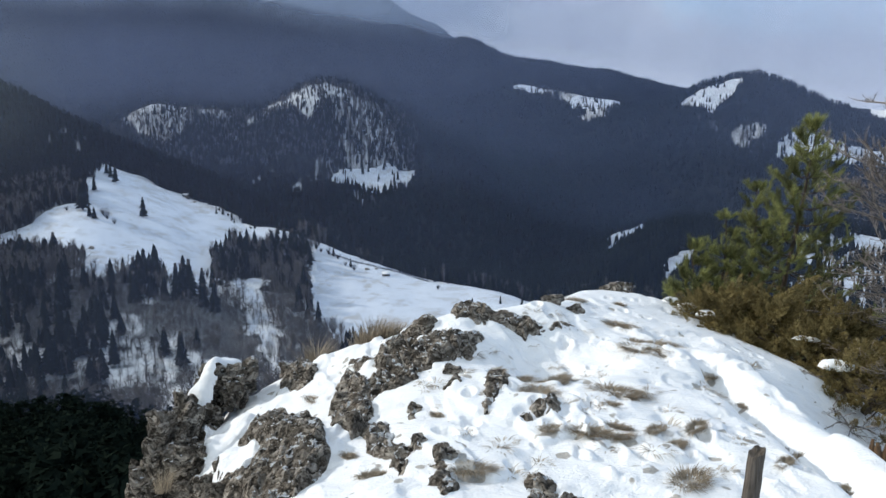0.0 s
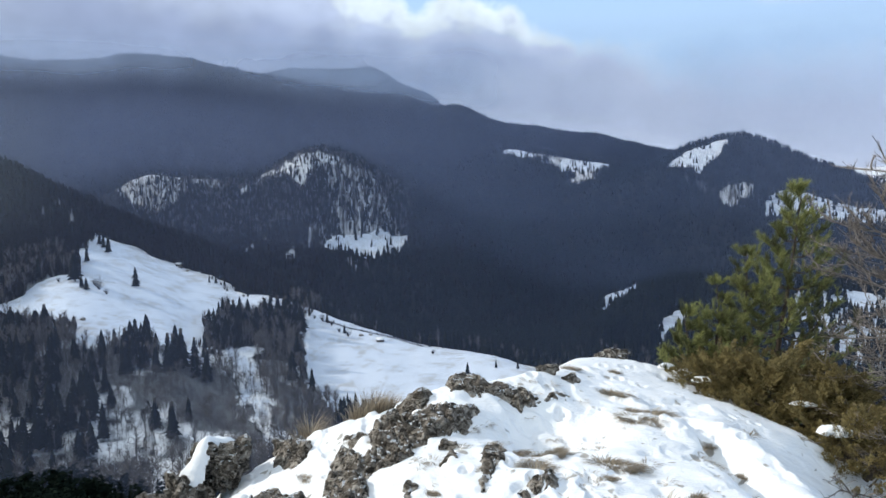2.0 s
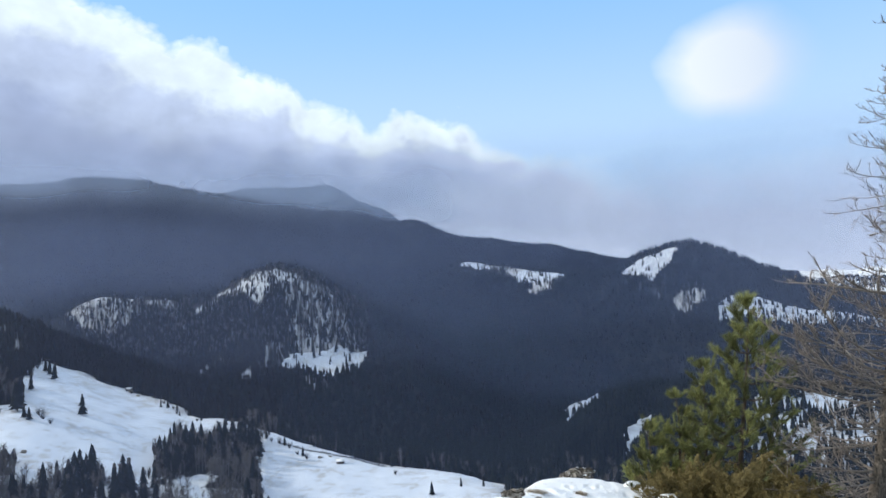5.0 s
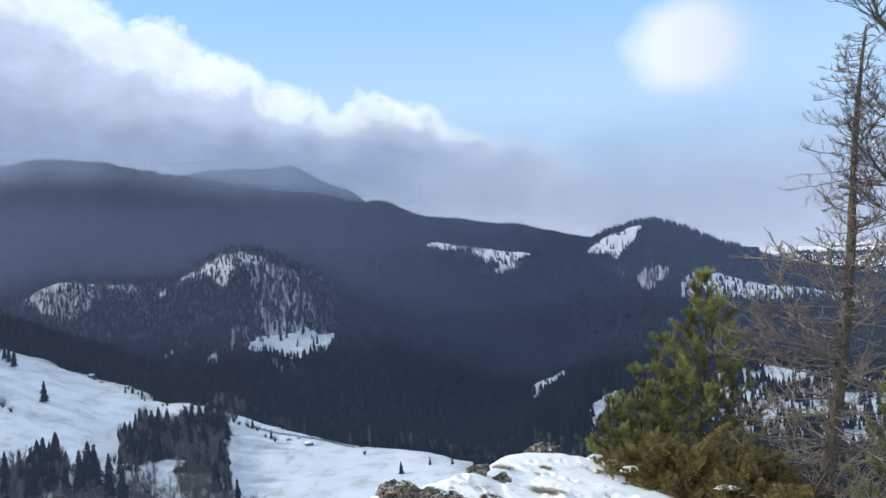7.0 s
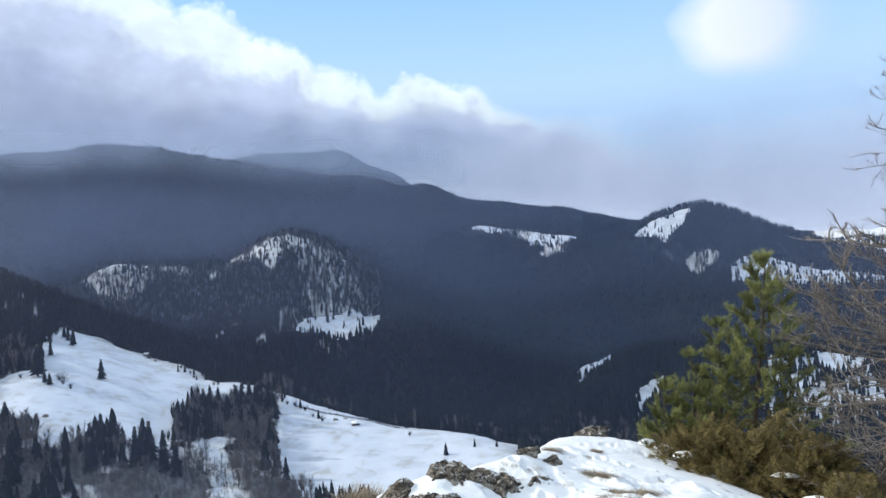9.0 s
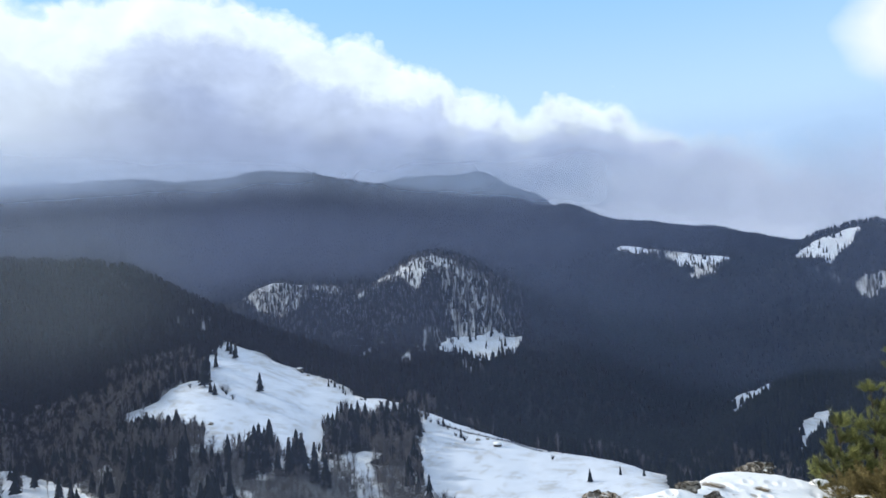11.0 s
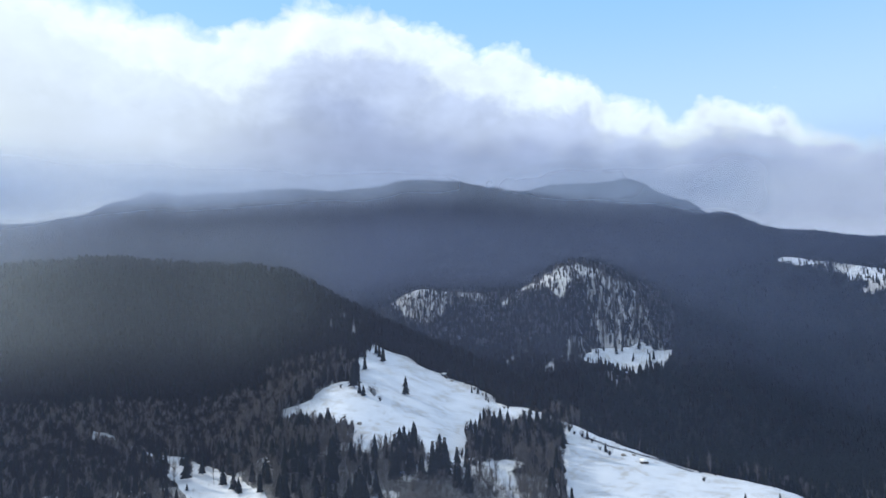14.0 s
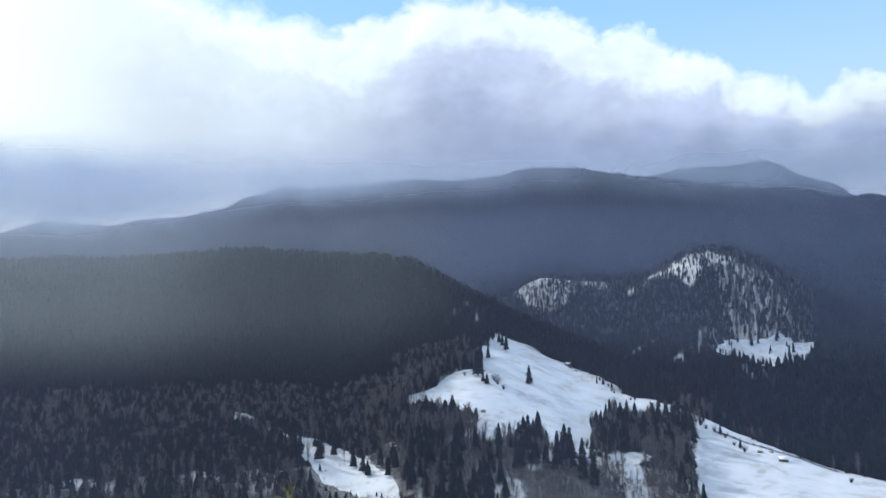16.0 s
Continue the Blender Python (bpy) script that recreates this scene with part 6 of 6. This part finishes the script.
def brush_heap(place, seed, n, ln):
    rnd = random.Random(seed)
    s = Soup()
    for k in range(n):
        a = rnd.uniform(0, 6.283)
        d = Vector((math.cos(a), math.sin(a), rnd.uniform(0.0, 0.8))).normalized()
        twig_spray(s, Vector((math.cos(a) * 0.12, math.sin(a) * 0.12, 0.0)), d, ln * rnd.uniform(0.5, 1.1), 0.008, rnd, 2, -0.02)
    ob = new("brushwood", s.mesh("brushwood", TWIG))
    ob.location = place
    return tagged(ob, "tangle of dead grey branches lying at a tree's foot", "branches")


x, y = bearing(-33.2, 7.3)
brush_heap((x, y, -2.25), 4, 34, 0.75)
x, y = bearing(-35.0, 7.0)
brush_heap((x, y, -2.3), 7, 30, 0.7)
x, y = bearing(-30.3, 6.6)
brush_heap((x, y, ground_at(x, y) + 0.02), 5, 7, 0.5)


# ---------------- post and stump ----------------
def post(place, wide, tall):
    bm = bmesh.new()
    rnd = random.Random(2)
    rings, sides = 14, 16
    grid = []
    for i in range(rings + 1):
        row = []
        for s in range(sides):
            a = 2 * math.pi * s / sides
            k = wide * (1 + 0.10 * math.sin(3 * a + 1) + 0.05 * math.sin(7 * a)) * (1.06 - 0.10 * i / rings) * (1 + rnd.uniform(-0.03, 0.03))
            h = tall * i / rings
            if i == rings:
                h += 0.018 * math.cos(a - 0.6) + rnd.uniform(-0.008, 0.008)
            row.append(bm.verts.new((math.cos(a) * k + 0.06 * h, math.sin(a) * k * 0.8, h)))
        grid.append(row)
    for i in range(rings):
        for s in range(sides):
            bm.faces.new((grid[i][s], grid[i][(s + 1) % sides], grid[i + 1][(s + 1) % sides], grid[i + 1][s]))
    mid = bm.verts.new((0.06 * tall, 0, tall - 0.012))
    for s in range(sides):
        bm.faces.new((grid[-1][s], grid[-1][(s + 1) % sides], mid))
    me = bpy.data.meshes.new("fence_post")
    bm.to_mesh(me)
    bm.free()
    me.materials.append(WEATHERED)
    ob = new("fence_post", me)
    ob.location = place
    return tagged(ob, "weathered grey split wooden post set in snow", "post")


x, y = bearing(-23.9, 3.32)
post((x, y, ground_at(x, y) - 0.06), 0.036, 0.385)


def stump(place):
    s = Soup()
    rnd = random.Random(9)
    for k in range(9):
        a = rnd.uniform(0, 6.283)
        p = Vector((math.cos(a) * 0.04, math.sin(a) * 0.03, -0.05))
        e = p + Vector((rnd.uniform(-0.07, 0.05), rnd.uniform(-0.03, 0.03), rnd.uniform(0.14, 0.30)))
        s.tube([p, p.lerp(e, 0.5) + Vector((rnd.uniform(-0.01, 0.01), 0, 0)), e], [0.035, 0.03, 0.008], 6, 0.25, rnd)
    ob = new("broken_stump", s.mesh("broken_stump", BROKEN))
    ob.location = place
    return tagged(ob, "splintered reddish-brown broken stump in snow", "stump")


x, y = bearing(-32.15, 4.9)
stump((x, y, ground_at(x, y)))


# ---------------- sheets for the haze between the ridges ---
def haze_material(name, tint):
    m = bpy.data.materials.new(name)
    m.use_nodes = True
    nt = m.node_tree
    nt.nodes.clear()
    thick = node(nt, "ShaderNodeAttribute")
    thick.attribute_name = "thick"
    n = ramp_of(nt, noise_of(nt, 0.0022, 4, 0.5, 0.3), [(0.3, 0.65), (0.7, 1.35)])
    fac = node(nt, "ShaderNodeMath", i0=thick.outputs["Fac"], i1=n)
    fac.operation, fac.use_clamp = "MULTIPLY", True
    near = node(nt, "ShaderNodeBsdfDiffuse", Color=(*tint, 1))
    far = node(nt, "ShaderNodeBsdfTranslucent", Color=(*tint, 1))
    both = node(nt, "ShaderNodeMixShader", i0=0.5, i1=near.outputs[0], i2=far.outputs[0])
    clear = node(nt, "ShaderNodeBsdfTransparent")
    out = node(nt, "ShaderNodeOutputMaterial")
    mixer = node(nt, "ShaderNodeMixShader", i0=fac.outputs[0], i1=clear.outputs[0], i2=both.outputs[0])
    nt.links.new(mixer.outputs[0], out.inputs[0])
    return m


# bluish tints: the haze of distance is put into the sheets' own colour
HAZE = haze_material("mist", (0.37, 0.46, 0.74))
VALLEY_HAZE = haze_material("valley_haze", (0.64, 0.73, 0.74))
CLOUD_HAZE = haze_material("cloud_haze", (0.49, 0.59, 0.78))


def ease(v, a, b):
    t = np.clip((v - a) / (b - a), 0, 1)
    return t * t * (3 - 2 * t)


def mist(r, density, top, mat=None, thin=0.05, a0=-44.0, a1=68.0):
    """A curved tinted sheet standing in for the air's haze at one distance; density(azimuth, elevation) thins out at
    the ground and at the top.
    """
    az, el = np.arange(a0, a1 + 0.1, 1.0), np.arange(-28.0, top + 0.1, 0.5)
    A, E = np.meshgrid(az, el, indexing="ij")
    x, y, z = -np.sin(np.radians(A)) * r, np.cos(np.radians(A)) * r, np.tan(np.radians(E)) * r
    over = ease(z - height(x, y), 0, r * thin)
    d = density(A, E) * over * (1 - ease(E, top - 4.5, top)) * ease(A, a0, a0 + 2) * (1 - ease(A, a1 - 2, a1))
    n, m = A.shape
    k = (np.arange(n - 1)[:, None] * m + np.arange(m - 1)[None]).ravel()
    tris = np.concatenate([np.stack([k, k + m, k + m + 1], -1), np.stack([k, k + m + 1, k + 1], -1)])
    me = mesh_of("mist", np.stack([x, y, z], -1).reshape(-1, 3), tris, [mat or HAZE])
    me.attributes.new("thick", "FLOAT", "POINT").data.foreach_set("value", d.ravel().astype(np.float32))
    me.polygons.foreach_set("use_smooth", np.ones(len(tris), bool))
    return tagged(new("mist", me), "tinted see-through sheet standing in for haze between wooded ridges", "mist", kind="stuff")


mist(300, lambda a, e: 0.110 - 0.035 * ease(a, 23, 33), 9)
mist(820, lambda a, e: 0.145 * ease(a, 23, 36) * ease(e, -13.0, 4.0) + 0.09 * ease(a, 42, 52) * ease(e, -13, -5), 9, VALLEY_HAZE, 0.10, a0=20.0)
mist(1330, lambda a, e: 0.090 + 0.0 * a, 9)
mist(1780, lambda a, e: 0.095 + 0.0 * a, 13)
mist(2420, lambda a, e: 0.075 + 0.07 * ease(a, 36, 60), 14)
mist(3450, lambda a, e: 0.08 + 0.06 * ease(a, 0, 12) * ease(e, 2, 5) + 0.28 * ease(a, 12, 34) + 0.24 * ease(a, 34, 62) + 0.44 * ease(e, 1.5, 9.0) * ease(a, -6, 6) + 0.06 * ease(e, 1.0, 3.5) * ease(-a, -2, 8), 12.0, CLOUD_HAZE)
mist(4080, lambda a, e: 0.16 + 0.36 * ease(a, -8, -2) * (1 - ease(a, 15, 24)) + 0.24 * ease(a, 40, 50), 12.0, CLOUD_HAZE, 0.05)


# ---------------- the pasture ----------------
def single_spruce(tall, seed):
    """A spruce of its own: trunk and ragged crown."""
    v, f = spruce_shape(9, 7, seed, 0.17, 0.08)
    s, k = Soup(), Soup()
    s.tube([(0, 0, -0.6), (0, 0, tall * 0.5), (0, 0, tall * 0.97)], [tall * 0.014, tall * 0.010, 0.03], 6)
    k.v, k.f = [tuple(p * tall) for p in v], [tuple(int(q) for q in t) for t in f]
    return s.mesh("trunk", BARK), k.mesh("crown", SPRUCE)


SINGLES = [single_spruce(1.0, 300 + k) for k in range(5)]


def lone_spruce(x, y, tall, k, label, group=""):
    tree = thing("spruce_tree", (x, y, ground_at(x, y) - 0.4), label, "tree", group)
    trunk, crown = SINGLES[k % 5]
    w = tall * (1.2 + 0.5 * ((k * 37) % 10) / 10)
    for nm, me in (("trunk", trunk), ("crown", crown)):
        p = part(nm, me, None, tree)
        p.scale, p.rotation_euler = (w, w, tall), (0, 0, k * 1.7)
    return tree


for k, (x, y, h) in enumerate([(-371, 832, 18), (-358, 814, 19), (-381, 845, 15), (-351, 748, 17), (-328, 674, 30), (-314, 656, 12), (-359, 723, 12), (-308, 652, 11), (-284, 700, 20), (-192, 500, 20), (-184, 501, 29), (-184, 512, 26), (-180, 516, 30),
                               (-176, 555, 19), (-165, 424, 19), (-152, 415, 22), (-151, 440, 15), (-309, 536, 21), (-283, 533, 25), (-64, 511, 7), (-109, 583, 14), (-100, 549, 11), (22, 546, 10), (44, 555, 7), (60, 550, 6), (-136, 717, 12), (-122, 720, 8), (-99, 722, 8),
                               (-84, 700, 9), (-62, 692, 7), (-36, 660, 4), (-150, 725, 14), (-112, 1412, 14), (-150, 1400, 11), (-185, 1385, 12), (-120, 1375, 9), (-172, 1392, 13), (-205, 1372, 12), (-95, 1402, 10)]):
    lone_spruce(x, y, h, k, "single dark spruce standing on a snowy pasture", "pasture spruces")
edge = random.Random(12)
for k in range(34):
    if k < 18:
        a, r = edge.choice((18.3, 21.8, 22.4, 26.0, 29.5, 31.5)) + edge.uniform(-0.8, 0.8), edge.uniform(525, 566)
    else:
        a, r = edge.uniform(11.4, 15.6), edge.uniform(650, 715)
    x, y = bearing(a, r)
    if open_snow(np.array([x]), np.array([y]))[0]:
        continue
    lone_spruce(x, y, edge.uniform(12, 27), k, "tall dark spruce at the edge of a snowy pasture", "wood edge spruces")


def round_bush(x, y, tall, seed):
    rnd = random.Random(seed)
    s = Soup()
    for k in range(34):
        a = rnd.uniform(0, 6.283)
        d = Vector((math.cos(a) * rnd.uniform(0.1, 0.75), math.sin(a) * rnd.uniform(0.1, 0.75), 1.0)).normalized()
        twig_spray(s, Vector((0, 0, 0)), d, tall * rnd.uniform(0.6, 1.0), 0.10, rnd, 1, 0.05)
    ob = new("leafless_bush", s.mesh("leafless_bush", BARE))
    ob.location = (x, y, ground_at(x, y) - 0.2)
    return tagged(ob, "leafless grey-brown shrub on a snowy pasture", "bush", "pasture shrubs")


for k, (x, y, h) in enumerate([(-300, 659, 13), (-307, 667, 8), (-389, 902, 12), (-341, 670, 5), (-251, 861, 4), (-239, 862, 4), (-220, 839, 4), (-290, 650, 6), (-293, 853, 6), (-282, 868, 5), (-300, 858, 4), (-246, 857, 5), (-220, 820, 5), (-4, 605, 4.5), (-79, 515, 15), (-376, 842, 8), (-392, 850, 9), (-240, 838, 5)]):
    round_bush(x, y, h, k)


rim = random.Random(31)
RIM = [(-297, 856), (-218, 806), (-137, 749), (-78, 699), (-25, 659), (47, 600)]
for k in range(34):
    i = rim.randrange(5)
    u = rim.random()
    x, y = RIM[i][0] * (1 - u) + RIM[i + 1][0] * u + rim.uniform(-8, 8), RIM[i][1] * (1 - u) + RIM[i + 1][1] * u - rim.uniform(-4, 16)
    if k % 2:
        round_bush(x, y, rim.uniform(2.5, 5), 50 + k)
    else:
        lone_spruce(x, y, rim.uniform(5, 10), k, "small dark spruce at the rim of a snowy pasture", "pasture spruces")


# thick shrubs and a few spruces where the rim meets the wood
for k, (x, y) in enumerate([(-154, 752), (-146, 741), (-138, 736), (-128, 715), (-122, 706), (-116, 697), (-108, 691), (-102, 682), (-97, 675), (-88, 659), (-79, 649)]):
    round_bush(x, y, (6.5, 4.5, 7.5, 5.0)[k % 4], 140 + k)
    if k % 3 == 0:
        lone_spruce(x + 5, y - 3, (9, 7, 11)[k % 3], k, "small dark spruce at the rim of a snowy pasture", "pasture spruces")


def hedge(points, seed):
    """A low overgrown bank along the upper side of the pasture."""
    rnd = random.Random(seed)
    s = Soup()
    for (x0, y0), (x1, y1) in zip(points, points[1:]):
        n = int(math.hypot(x1 - x0, y1 - y0) / 0.7)
        for k in range(n):
            u = (k + rnd.random()) / n
            x, y = x0 + (x1 - x0) * u, y0 + (y1 - y0) * u + rnd.uniform(-0.5, 0.5)
            b = Vector((x, y, ground_at(x, y) - 0.1))
            for _ in range(5):
                d = Vector((rnd.uniform(-0.8, 0.8), rnd.uniform(-0.8, 0.8), 1)).normalized()
                twig_spray(s, b, d, rnd.uniform(1.0, 2.8), 0.10, rnd, 1, 0.0)
    return tagged(new("hedge", s.mesh("hedge", BARE)), "low dark leafless hedge along a snowy pasture", "hedge")


hedge([(-108, 690), (-85, 673), (-59, 660), (-35, 650), (-12, 632)], 71)


def field_stone(x, y, size, seed):
    ob = new("boulder", rock_mesh(size, seed, 3))
    ob.location = (x, y, ground_at(x, y) + size[2] * 0.2)
    return tagged(ob, "dark boulder lying on a snowy pasture", "rock", "pasture boulders")


for k, (x, y, s) in enumerate([(-276, 575, 2.6), (-296, 858, 2.6), (-285, 848, 2.2), (-68, 652, 2.4), (-60, 655, 1.6)]):
    field_stone(x, y, (s * 1.2, s, s * 0.8), 90 + k)


def hut(x, y, turn):
    """A small shepherd's hut: plank walls, a snow-covered pitched roof and a dark door."""
    ob = thing("hut", (x, y, ground_at(x, y) - 0.3), "small dark wooden hut with a snowy roof on a pasture", "hut")
    ob.rotation_euler = (0, 0, radians(turn))
    L, W, H, T = 3.2, 2.2, 2.2, 3.6
    s = Soup()
    c = [(-L, -W, 0), (L, -W, 0), (L, W, 0), (-L, W, 0), (-L, -W, H), (L, -W, H), (L, W, H), (-L, W, H), (-L, 0, T), (L, 0, T)]
    s.v, s.f = c, [(0, 1, 5), (0, 5, 4), (2, 3, 7), (2, 7, 6), (1, 2, 6), (1, 6, 5), (5, 6, 9), (3, 0, 4), (3, 4, 7), (4, 8, 7)]
    part("walls", s, WEATHERED, ob)
    for sgn in (-1, 1):
        r = Soup()
        e, k = W + 0.5, 0.3
        q = [(-L - k, sgn * e, H - 0.25), (L + k, sgn * e, H - 0.25), (L + k, 0, T + 0.05), (-L - k, 0, T + 0.05)]
        r.v = q + [(a, b, z + 0.35) for a, b, z in q]
        r.f = [(0, 1, 2), (0, 2, 3), (4, 6, 5), (4, 7, 6), (0, 5, 1), (0, 4, 5), (1, 6, 2), (1, 5, 6), (2, 7, 3), (2, 6, 7), (3, 4, 0), (3, 7, 4)]
        part("roof", r, SNOW, ob, "snow-covered roof slope")
    d = Soup()
    d.v = [(-0.5, -W - 0.06, 0), (0.5, -W - 0.06, 0), (0.5, -W - 0.06, 1.8), (-0.5, -W - 0.06, 1.8), (-0.5, -W, 0), (0.5, -W, 0), (0.5, -W, 1.8), (-0.5, -W, 1.8)]
    d.f = [(0, 1, 2), (0, 2, 3), (0, 4, 5), (0, 5, 1), (1, 5, 6), (1, 6, 2), (2, 6, 7), (2, 7, 3), (3, 7, 4), (3, 4, 0)]
    part("door", d, PINE_BARK, ob, "dark plank door")
    return ob


hut(-50, 638, 12)
hut(-300, 866, -20)
